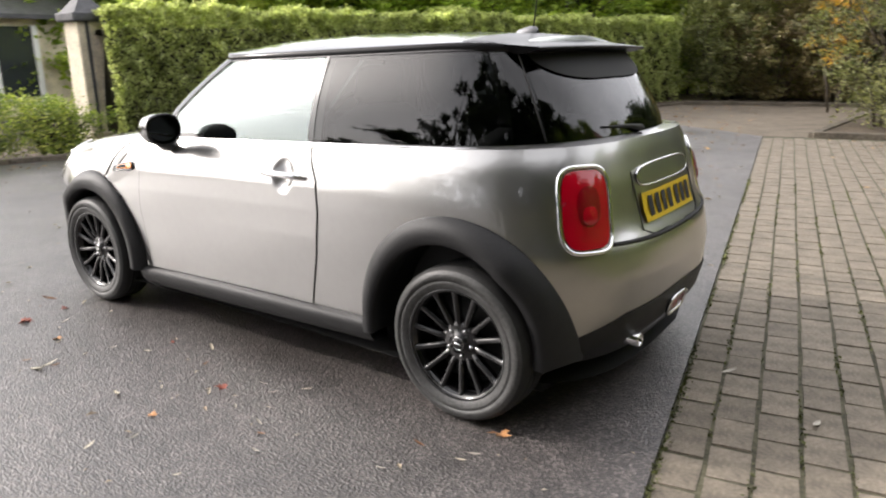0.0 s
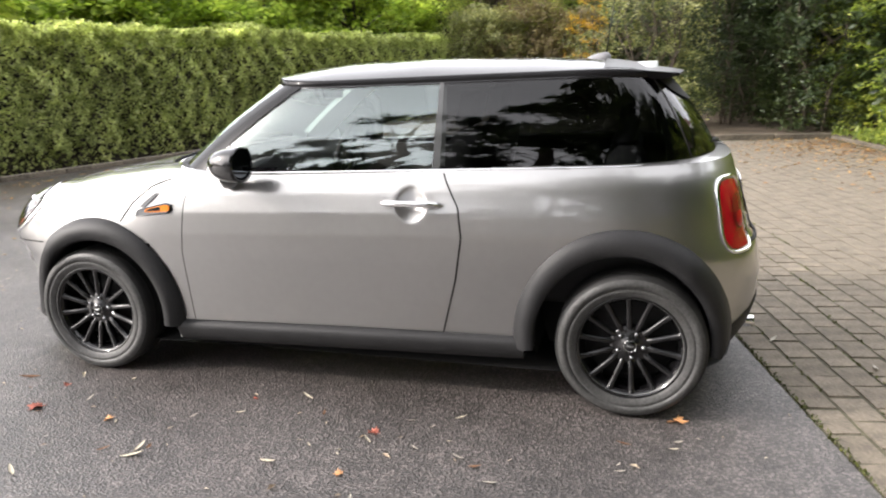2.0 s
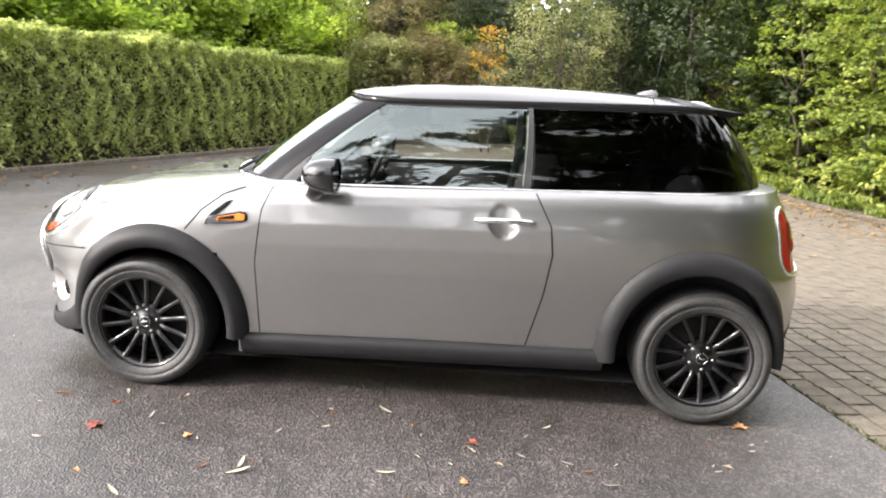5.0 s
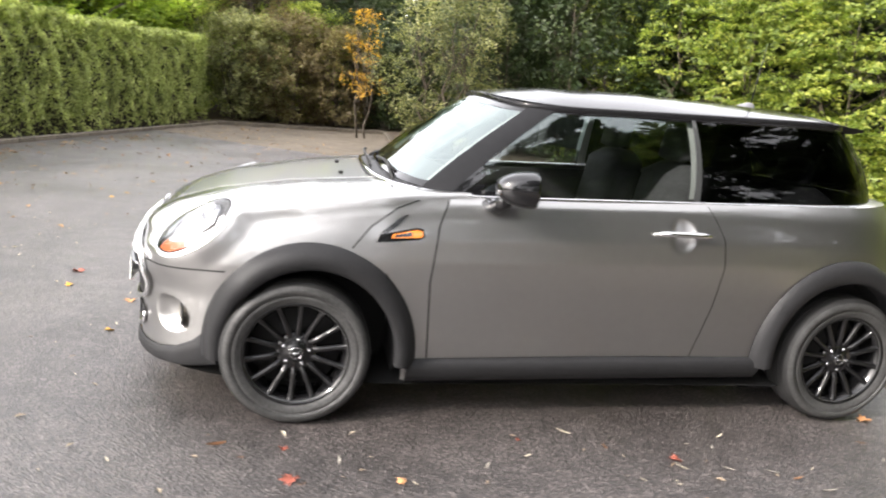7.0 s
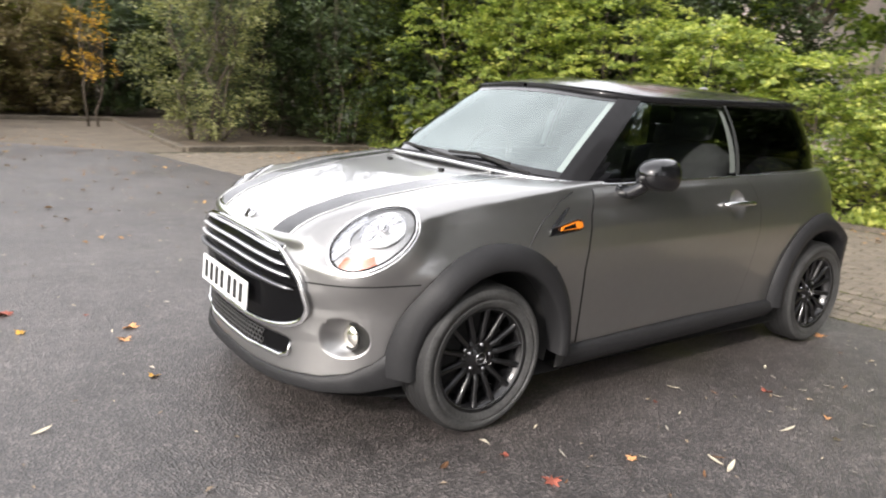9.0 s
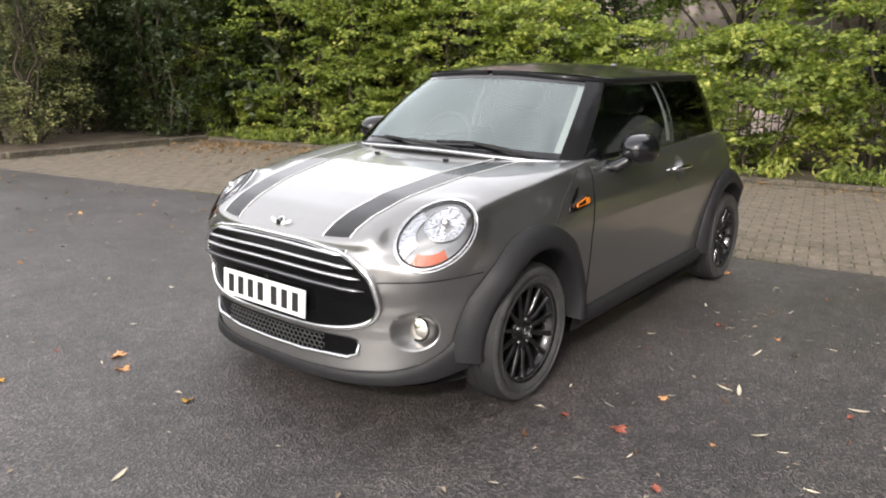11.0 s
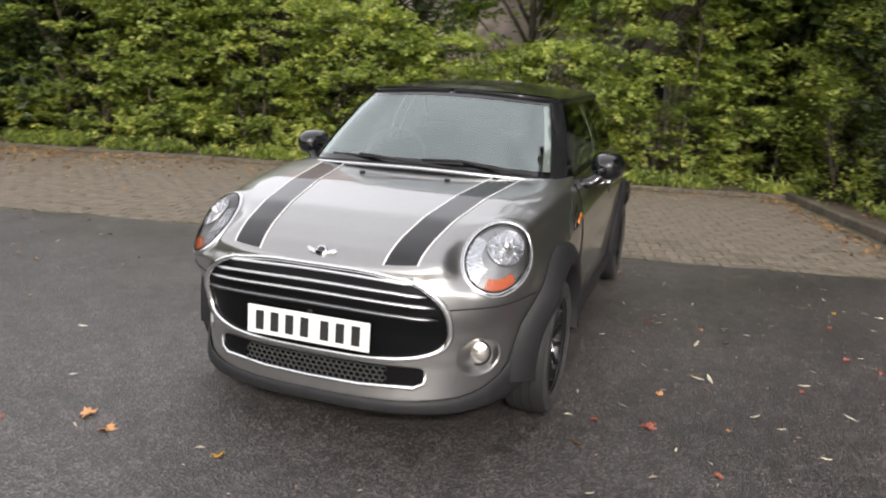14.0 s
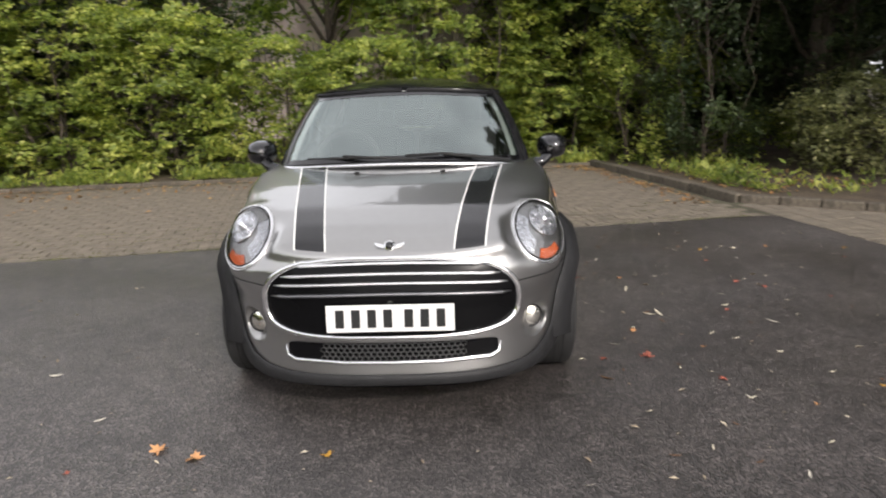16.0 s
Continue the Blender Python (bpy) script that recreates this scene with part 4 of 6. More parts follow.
    for row in (rows[0], rows[-1]):
        lip.faces.new([lip.verts.new(q) for q in row])
    part("roof_spoiler", lip, SPOIL, roof, "black roof spoiler")
    part("spoiler_face", glass_sheet(2.54, 3.0, 22, 0.66, 0.99, 0.008, 1, True, arch=0.46), DARK, roof, "matt black face under the spoiler")
    fin = grid([[Vector((-1.0 - 0.02 * k, 0.0 + w_ * math.cos(t), roof_z(-1.05, 0, 1.379) - 0.012 + h * math.sin(t))) for t in (math.pi * j / 10 for j in range(11))] for k, w_, h in ((0, 0.004, 0.014), (1, 0.02, 0.025), (2.5, 0.026, 0.034), (4, 0.026, 0.040), (5, 0.022, 0.038), (5.6, 0.012, 0.024))])
    ant = part("aerial_base", fin, FIN, roof, "grey aerial foot")
    part("aerial", tube([(-1.09, 0, 1.44), (-1.128, 0, 1.755)], [0.0036, 0.0020], 6), PLASTIC, ant, "thin whip aerial")
    # wipers
    for y0, y1, x0, x1 in ((0.42, 0.02, 0.86, 0.915), (-0.10, -0.52, 0.925, 0.83)):
        zz = lambda x, y: 0.958 + 0.03 * (1 - (y / 0.72) ** 2) + 0.028  # noqa: E731
        blade = part("wiper", tube([(x0 - 0.005, y0, zz(x0, y0) + 0.008), ((x0 + x1) / 2 - 0.005, (y0 + y1) / 2, zz(x1, y1) + 0.020), (x1 - 0.02, y1, zz(x1, y1) + 0.012)], 0.008, 6), DARK, car, "black wiper blade")
        part("wiper_arm", tube([(x0 + 0.02, y0 + 0.16 if y0 > 0 else y0 + 0.30, zz(x0, y0) - 0.012), (x0 + 0.015, (y0 + y1) / 2 + 0.05, zz(x0, y0) + 0.02), (x0 - 0.0, (y0 + y1) / 2, zz(x0, y0) + 0.02)], 0.007, 6), DARK, blade)
    part("rear_wiper", tube([(-1.596, 0.02, 1.046), (-1.582, 0.10, 1.058), (-1.552, 0.30, 1.068)], [0.02, 0.012, 0.006], 8, flat=0.7), DARK, car, "black rear wiper")
    for y in (0.22, -0.22):
        part("washer_jet", box(0.02, 0.025, 0.012, pose(1.08, y, 0.965), 0.004), DARK, car)
    # cabin
    cabin(car)
    for x in (1.2475, -1.2475):
        for side in (1, -1):
            make_wheel(car, x, side)
    return car


MIRRORG = mat("mirror_glass", (0.10, 0.11, 0.12), 0.03, 1.0)
FIN = mat("aerial_grey", (0.22, 0.22, 0.23), 0.45, 0, 0, 0.1, 20)
PILLARB = mat("rear_pillar_black", (0.009, 0.009, 0.010), 0.5, 0, 0, 0.1, 5, spec=0.06)
SPOIL = mat("spoiler_black", (0.012, 0.012, 0.013), 0.30, 0.0, 0.0, 0.1, 4, spec=0.10)
PILLAR = mat("pillar_trim", (0.05, 0.052, 0.052), 0.25, 0.0, 0.3)


def mirror_shell(side):
    rows = []
    for i in range(15):
        t = i / 14
        x = 0.515 - 0.155 * t
        k = math.sqrt(max(0.0, 1 - (1 - t) ** 2.4)) if t < 1 else 1.0
        rows.append([Vector((x, side * (0.875 + 0.088 * k * abs(math.cos(a)) ** 0.8 * (1 if math.cos(a) > 0 else -1)), 1.022 + 0.074 * k * abs(math.sin(a)) ** 0.85 * (1 if math.sin(a) > 0 else -1))) for a in (2 * math.pi * j / 28 for j in range(28))])
    rows.append([Vector((0.362, side * (0.875 + 0.078 * math.cos(a)), 1.022 + 0.065 * math.sin(a))) for a in (2 * math.pi * j / 28 for j in range(28))])
    return grid(rows, True)


def head_lamp(car, side):
    """A big oval lamp laid back into the wing, a little proud of it on its outer edge."""
    c, d, u, v = lamp_frame(side)

    def at(pu, pv, lift=0.0):
        return onto(c + u * pu + v * pv, d, lift)

    def ring(cu, cv, ru, rv, lift, seg=48):
        return [at(cu + ru * math.cos(t), cv + rv * math.sin(t), lift) for t in (2 * math.pi * j / seg for j in range(seg))]

    A, B = LAMP_A, LAMP_B
    bowl = part("headlamp", grid([ring(0, 0, A * k, B * k, -0.003) for k in (0.02, 0.25, 0.5, 0.75, 1.0)], True), LAMPD, car, "oval chrome-ringed headlamp")
    band = [[at(A * k * math.cos(t), B * k2 * math.sin(t), h) for t in (2 * math.pi * j / 48 for j in range(48))] for k, k2, h in ((1.01, 1.008, 0.004), (1.03, 1.02, 0.009), (1.10, 1.065, 0.006), (1.15, 1.10, 0.001))]
    part("chrome_ring", grid(band, True), CHROME, bowl, "chrome ring")
    part("ring_edge", tube(ring(0, 0, A * 1.145, B * 1.097, 0.002), 0.0042, 8, True), SILVER, bowl)
    part("lamp_gasket", tube(ring(0, 0, A * 1.005, B * 1.003, 0.007), 0.0042, 6, True), DARK, bowl, "dark seal inside the ring")
    su, sv, ru, rv = 0.008, 0.045, 0.066, 0.086
    part("reflector", grid([ring(su, sv, ru * k, rv * k, h) for k, h in ((0.04, -0.001), (0.3, 0.0), (0.65, 0.002), (1.0, 0.006))], True), LAMPW, bowl, "bright reflector bowl")
    part("reflector_ring", tube(ring(su, sv, ru, rv, 0.008), 0.0035, 6, True), CHROME, bowl)
    bulb = bmesh.new()
    bmesh.ops.create_uvsphere(bulb, u_segments=16, v_segments=10, radius=0.020, matrix=Matrix.Translation(at(su, sv, 0.006)))
    part("bulb_cap", bulb, CHROME, bowl)
    for k in range(9):
        t = 2 * math.pi * k / 9
        part("reflector_facet", tube([at(su + 0.4 * ru * math.cos(t), sv + 0.38 * rv * math.sin(t), 0.003), at(su + 0.9 * ru * math.cos(t), sv + 0.9 * rv * math.sin(t), 0.007)], 0.0022, 4), CHROME, bowl)
    for a0, a1, k0, material, name in ((0.92, 1.47, 0.52, LAMPW, "lower_reflector"), (1.56, 1.90, 0.70, AMBERD, "indicator")):
        part(name, grid([[at(A * k * math.cos(t), B * k * math.sin(t), 0.004) for t in (math.pi * (a0 + (a1 - a0) * j / 16) for j in range(17))] for k in (k0, 0.5 * (k0 + 0.97), 0.97)]), material, bowl, "amber indicator" if name == "indicator" else "")
    part("lamp_cover", grid([ring(0, 0, A * k, B * k, 0.010 + 0.014 * (1 - k * k)) for k in (0.02, 0.25, 0.5, 0.75, 0.9, 1.0)], True), LENS, bowl, "clear lamp cover").visible_shadow = False


LAMPD = mat("lamp_housing", (0.60, 0.60, 0.615), 0.16, 1.0)
AMBERD = mat("dark_amber_lens", (0.44, 0.10, 0.035), 0.2, 0.0, 1.0)


def fog_lamp(car, side):
    """A painted scoop in the bumper with a round lamp at the back of it."""
    d = Vector((1, side * 0.25, 0)).normalized()
    u = Vector((0, 0, 1)).cross(d).normalized()
    v = d.cross(u)
    c = Vector((1.80, side * 0.626, 0.394))
    rows = []
    for k, dep in ((1.12, 0.0005), (1.05, 0.0010), (0.99, -0.001), (0.93, -0.008), (0.86, -0.018), (0.77, -0.031), (0.65, -0.043), (0.48, -0.052), (0.28, -0.056), (0.02, -0.057)):
        row = []
        for j in range(40):
            t = 2 * math.pi * j / 40
            cu, cv = math.cos(t), math.sin(t)
            p = c + u * 0.079 * k * abs(cu) ** 0.92 * (1 if cu > 0 else -1) + v * 0.078 * k * abs(cv) ** 0.92 * (1 if cv > 0 else -1)
            row.append(onto(p, d) + d * dep)
        rows.append(row)
    pod = part("fog_lamp_pod", grid(rows, True), PAINT, car, "painted scoop round the fog lamp")
    mid = onto((1.80, side * 0.626, 0.394), d) - d * 0.043 - u * side * 0.004

    def disc(r, dep, dome):
        return [[mid + u * r * k * math.cos(t) + v * r * k * math.sin(t) + d * (dep + dome * (1 - k * k)) for t in (2 * math.pi * j / 28 for j in range(28))] for k in (0.02, 0.4, 0.75, 1.0)]

    part("fog_lamp", grid(disc(0.046, 0.0, 0.014), True), WARM, pod, "small round fog lamp")
    part("fog_lamp_ring", tube(disc(0.048, 0.001, 0)[3], 0.0045, 6, True), PLASTIC, pod, "dark lamp bezel")


def tail_lamp(car, side):
    c, d = Vector((-1.66, side * 0.590, 0.812)), Vector((-0.80, side * 0.60, 0.06))
    lamp = part("tail_lamp", drape_disc(c, d, 0.095, 0.135, 4.0, 0.006, 0.016), RED, car, "red rounded tail lamp with a chrome surround")
    part("lamp_surround", tube(rim_path(c, d, 0.106, 0.147, 4.0, 0.003), 0.0085, 8, True), CHROME, lamp, "chrome lamp surround")
    part("lamp_centre", drape_disc(c + Vector((0, 0, 0.01)), d, 0.045, 0.07, 2.6, 0.021, 0.006), REDDARK, lamp)
    part("lamp_lens", drape_disc(c + Vector((0, 0, -0.02)), d, 0.03, 0.035, 2.2, 0.026, 0.006), RED, lamp)


def stripe(car, side):
    def at(t, k, lift):
        y = (0.262 + 0.142 * t) + k * (0.128 + 0.004 * t)
        x0 = 0.9 + 1.022 * (1 - (y / 0.80) ** 3.4) ** (1 / 3.4)
        x = x0 + (0.893 - x0) * t
        return onto((x, side * y, 1.2), (0, 0, 1), lift)

    def line(k, lift):
        return [at(i / 40, k, lift) for i in range(41)]

    st = part("bonnet_stripe", grid([line(k, 0.0016) for k in (0, 0.25, 0.5, 0.75, 1)]), STRIPE, car, "black bonnet stripe with pale edges")
    for k in (-0.035, 0.98):
        part("stripe_edge", grid([line(k, 0.0022), line(k + 0.055, 0.0022)]), WHITE, st)


SLAT = mat("satin_slat", (0.84, 0.84, 0.85), 0.42, 1.0)
GRILLEB = mat("grille_black", (0.004, 0.004, 0.0045), 0.25, 0.0, 0.0, spec=0.12)
SLATD = mat("dark_slat", (0.26, 0.26, 0.27), 0.35, 1.0)
MESHM = mat("grey_mesh", (0.07, 0.07, 0.07), 0.45, 0.5)


def grille(car):
    def outline(k, lift):
        """The grille's edge, drawn in to k: rounded above, squarer at the lower corners."""
        out = []
        for j in range(80):
            t = 2 * math.pi * j / 80
            cu, cv = math.cos(t), math.sin(t)
            wide = 0.525 if cv < 0 else 0.525 - 0.05 * cv
            pu, pv = (0.58, 0.66) if cv > 0 else (0.45, 0.55)
            y, z = wide * abs(cu) ** pu, (0.172 if cv > 0 else 0.152) * abs(cv) ** pv
            out.append(onto((2.4, k * math.copysign(y, cu), 0.545 + k * math.copysign(z, cv)), (1, 0, 0.0), lift))
        return out

    g = part("grille", grid([outline(k, 0.006) for k in (0.02, 0.15, 0.3, 0.45, 0.6, 0.75, 0.88, 1.0)], True), GRILLEB, car, "black hexagonal-oval grille with chrome bars")
    path = outline(1.0, 0.012)
    part("grille_surround", tube(path, [0.0105 + 0.0045 * abs(math.cos(2 * math.pi * j / 80)) ** 5 for j in range(80)], 10, True, flat=0.8), CHROME, g, "polished chrome grille surround")
    for z, hw in ((0.690, 0.39), (0.655, 0.445), (0.618, 0.475), (0.576, 0.490)):
        pts = [onto((2.4, hw * s, z - 0.010 * s * s), (1, 0, 0), 0.018) for s in np.linspace(-1, 1, 25)]
        part("grille_bar", tube(pts, [0.002] + [0.0098 if z > 0.6 else 0.0125] * 23 + [0.002], 10, flat=0.60), SLAT if z > 0.6 else SLATD, g, "satin chrome grille bar" if z > 0.6 else "dark satin grille bar")
    # lower intake with honeycomb mesh
    li = part("lower_intake", drape_disc((2.0, 0, 0.325), (1, 0, 0), 0.440, 0.040, 9.0, 0.005, 0.0, 4, 72), GRILLEB, car, "black lower air intake with mesh")
    edge = [onto((2.4, y, z), (1, 0, 0), 0.010) for y, z in ((-0.448, 0.345), (-0.440, 0.300), (-0.405, 0.284), (-0.2, 0.281), (0, 0.280), (0.2, 0.281), (0.405, 0.284), (0.440, 0.300), (0.448, 0.345))]
    part("intake_trim", tube(edge, [0.003, 0.008, 0.011, 0.010, 0.0095, 0.010, 0.011, 0.008, 0.003], 8), CHROME, li, "chrome strip under the intake")
    hm = bmesh.new()
    for r in range(4):
        for q in range(24):
            y0, z0 = -0.285 + 0.0247 * q + (0.012 if r % 2 else 0), 0.298 + 0.0185 * r
            hexa = [onto((2.4, y0 + 0.0125 * math.cos(a), z0 + 0.0105 * math.sin(a)), (1, 0, 0), 0.009) for a in (math.pi / 6 + math.pi / 3 * k for k in range(6))]
            tube(hexa, 0.0019, 4, True, hm)
    part("intake_mesh", hm, MESHM, li, "grey honeycomb mesh")
    # badge: plain winged disc
    base = onto((1.88, 0, 0.757), (1, 0, 0.75), 0.006)
    m = Matrix.Translation(base) @ Matrix.Rotation(radians(56), 4, "Y")
    bm = bmesh.new()
    bmesh.ops.create_cone(bm, cap_ends=True, segments=28, radius1=0.026, radius2=0.022, depth=0.008, matrix=m)
    bd = part("badge", bm, CHROME, car, "plain chrome winged badge")
    bm = bmesh.new()
    bmesh.ops.create_cone(bm, cap_ends=True, segments=24, radius1=0.017, radius2=0.017, depth=0.0095, matrix=m)
    part("badge_centre", bm, BLACK, bd)
    for s in (1, -1):
        bm = bmesh.new()
        vs = [bm.verts.new(m @ Vector((x, s * y, 0.003))) for x, y in ((0.013, 0.022), (-0.004, 0.026), (-0.014, 0.060), (-0.006, 0.062), (0.004, 0.050))]
        f = bm.faces.new(vs)
        e_ = bmesh.ops.extrude_face_region(bm, geom=[f])
        bmesh.ops.translate(bm, vec=m.to_3x3() @ Vector((0, 0, -0.006)), verts=[v for v in e_["geom"] if isinstance(v, bmesh.types.BMVert)])
        part("badge_wing", bm, CHROME, bd, smooth=False)
    # front plate
    mt = pose(1.986, 0, 0.483, 0, -3, 0)
    pl = part("number_plate", box(0.008, 0.52, 0.112, mt, 0.0025), PLATEW, car, "white front number plate with its letters as bars", False)
    for y in (0.205, 0.140, 0.075, 0.010, -0.075, -0.140, -0.205):
        part("letter_bar", box(0.003, 0.036, 0.076, mt @ pose(0.0045, -y, 0), 0.0006, 1), DARK, pl, "", False)


def cabin(car):
    bm = bmesh.new()
    box(2.05, 1.22, 0.30, pose(-0.55, 0, 0.55), 0.03, 2, bm)
    part("cabin_floor", bm, LINING, car)
    for s in (1, -1):
        rows = [[Vector((x, s * y, z)) for y, z in ((0.66, belt(x) - 0.02), (0.645, belt(x) - 0.06), (0.635, 0.72), (0.60, 0.66))] for x in np.linspace(0.62, -1.3, 14)]
        part("door_card", grid(rows), LINING, car)
    bm = bmesh.new()
    rows = [[Vector((x, y, z + 0.02 * (1 - (y / 0.66) ** 2))) for x, z in ((0.90, 0.955), (0.72, 0.985), (0.58, 0.985), (0.50, 0.96), (0.46, 0.88), (0.52, 0.70))] for y in np.linspace(-0.66, 0.66, 13)]
    part("dashboard", grid(rows), LINING, car, "black dashboard")
    rim_ = tube([Vector((0.36 - 0.07 * math.sin(t), -0.36 + 0.185 * math.cos(t), 0.955 + 0.172 * math.sin(t))) for t in (2 * math.pi * j / 36 for j in range(36))], 0.016, 8, True)
    st = part("steering_wheel", rim_, LINING, car, "black three-spoke steering wheel")
    for a in (0.1, math.pi - 0.1, -math.pi / 2):
        part("wheel_spoke", tube([(0.375, -0.36, 0.955), (0.36 - 0.07 * math.sin(a), -0.36 + 0.18 * math.cos(a), 0.955 + 0.168 * math.sin(a))], 0.018, 8, flat=0.5), LINING, st)
    for y in (0.36, -0.36):
        seat = part("front_seat", seat_back(-0.42, y, 0.56, 1.13, 0.24, 0.20), CLOTH, car, "dark cloth front seat")
        part("headrest", seat_back(-0.50, y, 1.14, 1.30, 0.125, 0.10), CLOTH, seat)
        part("seat_cushion", box(0.52, 0.48, 0.16, pose(-0.12, y, 0.66), 0.05, 3), CLOTH, seat)
        part("headrest_post", tube([(-0.50, y + 0.05, 1.10), (-0.51, y + 0.05, 1.18)], 0.006, 6), CHROME, seat)
    for y in (0.30, -0.30):
        seat = part("rear_seat", seat_back(-1.12, y, 0.60, 1.06, 0.28, 0.16), CLOTH, car, "dark cloth rear seat")
        part("headrest", seat_back(-1.19, y, 1.06, 1.20, 0.12, 0.09), CLOTH, seat)
    mr = part("rear_view_mirror", box(0.03, 0.23, 0.07, pose(0.30, 0.0, 1.285, 0, 12, 0), 0.02, 3), LINING, car)
    part("mirror_stem", tube([(0.30, 0, 1.30), (0.36, 0, 1.345)], 0.012, 6), LINING, mr)
    # pale inner lining of pillars and roof
    for s in (1, -1):
        pr = glass_sheet(0.70, 0.80, 3, 0.05, 0.97, -0.018, s)
        part("pillar_lining", pr, PALE, car, "pale pillar lining")
        part("screen_lining", glass_sheet(0.565, 0.70, 5, 0.06, 0.95, -0.02, s), PALE, car, "pale lining inside the windscreen edge")
        pr = glass_sheet(1.565, 1.603, 3, 0.05, 0.97, -0.03, s, top=(1.445, 1.477))
        part("belt_pillar_lining", pr, PALE, car, "pale pillar lining")
    rows = []
    for t in (i / 30 for i in range(31)):
        p = glass_top(glass_pars(3 * t, 3 * t, 1)[0])
        rows.append([Vector((p.x * 0.97 - 0.01, p.y * 0.96 * s, roof_side(p.x) + 0.004 + 0.03 * (1 - s * s))) for s in np.linspace(-1, 1, 9)])
    part("headlining", grid(rows), PALE, car, "pale grey roof lining")


def seat_back(x, y, z0, z1, hw, dep):
    rows = []
    for i in range(11):
        t = i / 10
        z = z0 + (z1 - z0) * t
        k = min(1.0, 0.55 + 2.2 * math.sqrt(max(0.0, t * (1 - t))))
        xx = x - 0.20 * (z - z0)
        rows.append([Vector((xx + dep / 2 * k * abs(math.cos(a)) ** 0.6 * (1 if math.cos(a) > 0 else -1), y + hw * k * abs(math.sin(a)) ** 0.6 * (1 if math.sin(a) > 0 else -1), z)) for a in (2 * math.pi * j / 24 for j in range(24))])
    bm = grid(rows, True)
    bmesh.ops.holes_fill(bm, edges=[e for e in bm.edges if e.is_boundary], sides=0)
    return bm

# ---------------------------------------------------------------- planting
RNG = np.random.default_rng(7)


def leaf_mesh(name, centre, along, normal, size, material, slim=0.55):
    """One mesh of folded leaves: middle, direction of the blade, facing, length."""
    k = len(centre)
    along = along / np.linalg.norm(along, axis=1, keepdims=True)
    side = np.cross(normal, along)
    side /= np.linalg.norm(side, axis=1, keepdims=True) + 1e-9
    nrm = np.cross(along, side)
    s = size[:, None]
    v = np.empty((k, 4, 3))
    v[:, 0] = centre - along * s * 0.5
    v[:, 1] = centre + side * s * slim * 0.5 + nrm * s * 0.10
    v[:, 2] = centre + along * s * 0.5 - nrm * s * 0.08
    v[:, 3] = centre - side * s * slim * 0.5 + nrm * s * 0.10
    base = np.arange(k)[:, None] * 4
    tri = (base + np.array([[0, 1, 2, 0, 2, 3]])).reshape(-1)
    me = bpy.data.meshes.new(name)
    me.vertices.add(k * 4)
    me.vertices.foreach_set("co", v.reshape(-1))
    me.loops.add(k * 6)
    me.loops.foreach_set("vertex_index", tri)
    me.polygons.add(k * 2)
    me.polygons.foreach_set("loop_start", np.arange(k * 2) * 3)
    me.update(calc_edges=True)
    me.materials.append(material)
    return me


def unit(k):
    d = RNG.normal(size=(k, 3))
    return d / np.linalg.norm(d, axis=1, keepdims=True)


def sprays(tips, outs, per, reach, flat, size):
    """Leaves in flattened sprays round tips; outs: which way each spray points."""
    k = len(tips)
    t = RNG.uniform(-1, 1, (k, per))
    lat = RNG.normal(0, 0.38, (k, per)) * (1.15 - np.abs(t))
    ver = RNG.normal(0, flat, (k, per))
    side = np.cross(outs, np.array([0, 0, 1.0])) + 1e-6
    side /= np.linalg.norm(side, axis=1, keepdims=True)
    up = np.cross(side, outs)
    r = reach[:, None, None]
    c = tips[:, None] + r * (t[..., None] * outs[:, None] + lat[..., None] * side[:, None] + ver[..., None] * up[:, None])
    c[..., 2] -= 0.12 * reach[:, None] * t * t
    al = outs[:, None] * 0.7 + side[:, None] * np.sign(lat)[..., None] * 0.9 + RNG.normal(0, 0.35, (k, per, 3))
    nm = up[:, None] + outs[:, None] * 0.55 + RNG.normal(0, 0.45, (k, per, 3))
    sz = RNG.uniform(0.7, 1.25, (k, per)) * size
    return c.reshape(-1, 3), al.reshape(-1, 3), nm.reshape(-1, 3), sz.reshape(-1)


def limb(bm, p, q, r0, r1, bend=0.08, seg=5):
    p, q = Vector(p), Vector(q)
    pts = []
    for i in range(seg + 1):
        t = i / seg
        w = Vector(RNG.normal(0, bend, 3)) * (q - p).length * math.sin(math.pi * t) * 0.6
        pts.append(p.lerp(q, t) + w)
    return tube(pts, [r0 + (r1 - r0) * i / seg for i in range(seg + 1)], 6, False, bm)


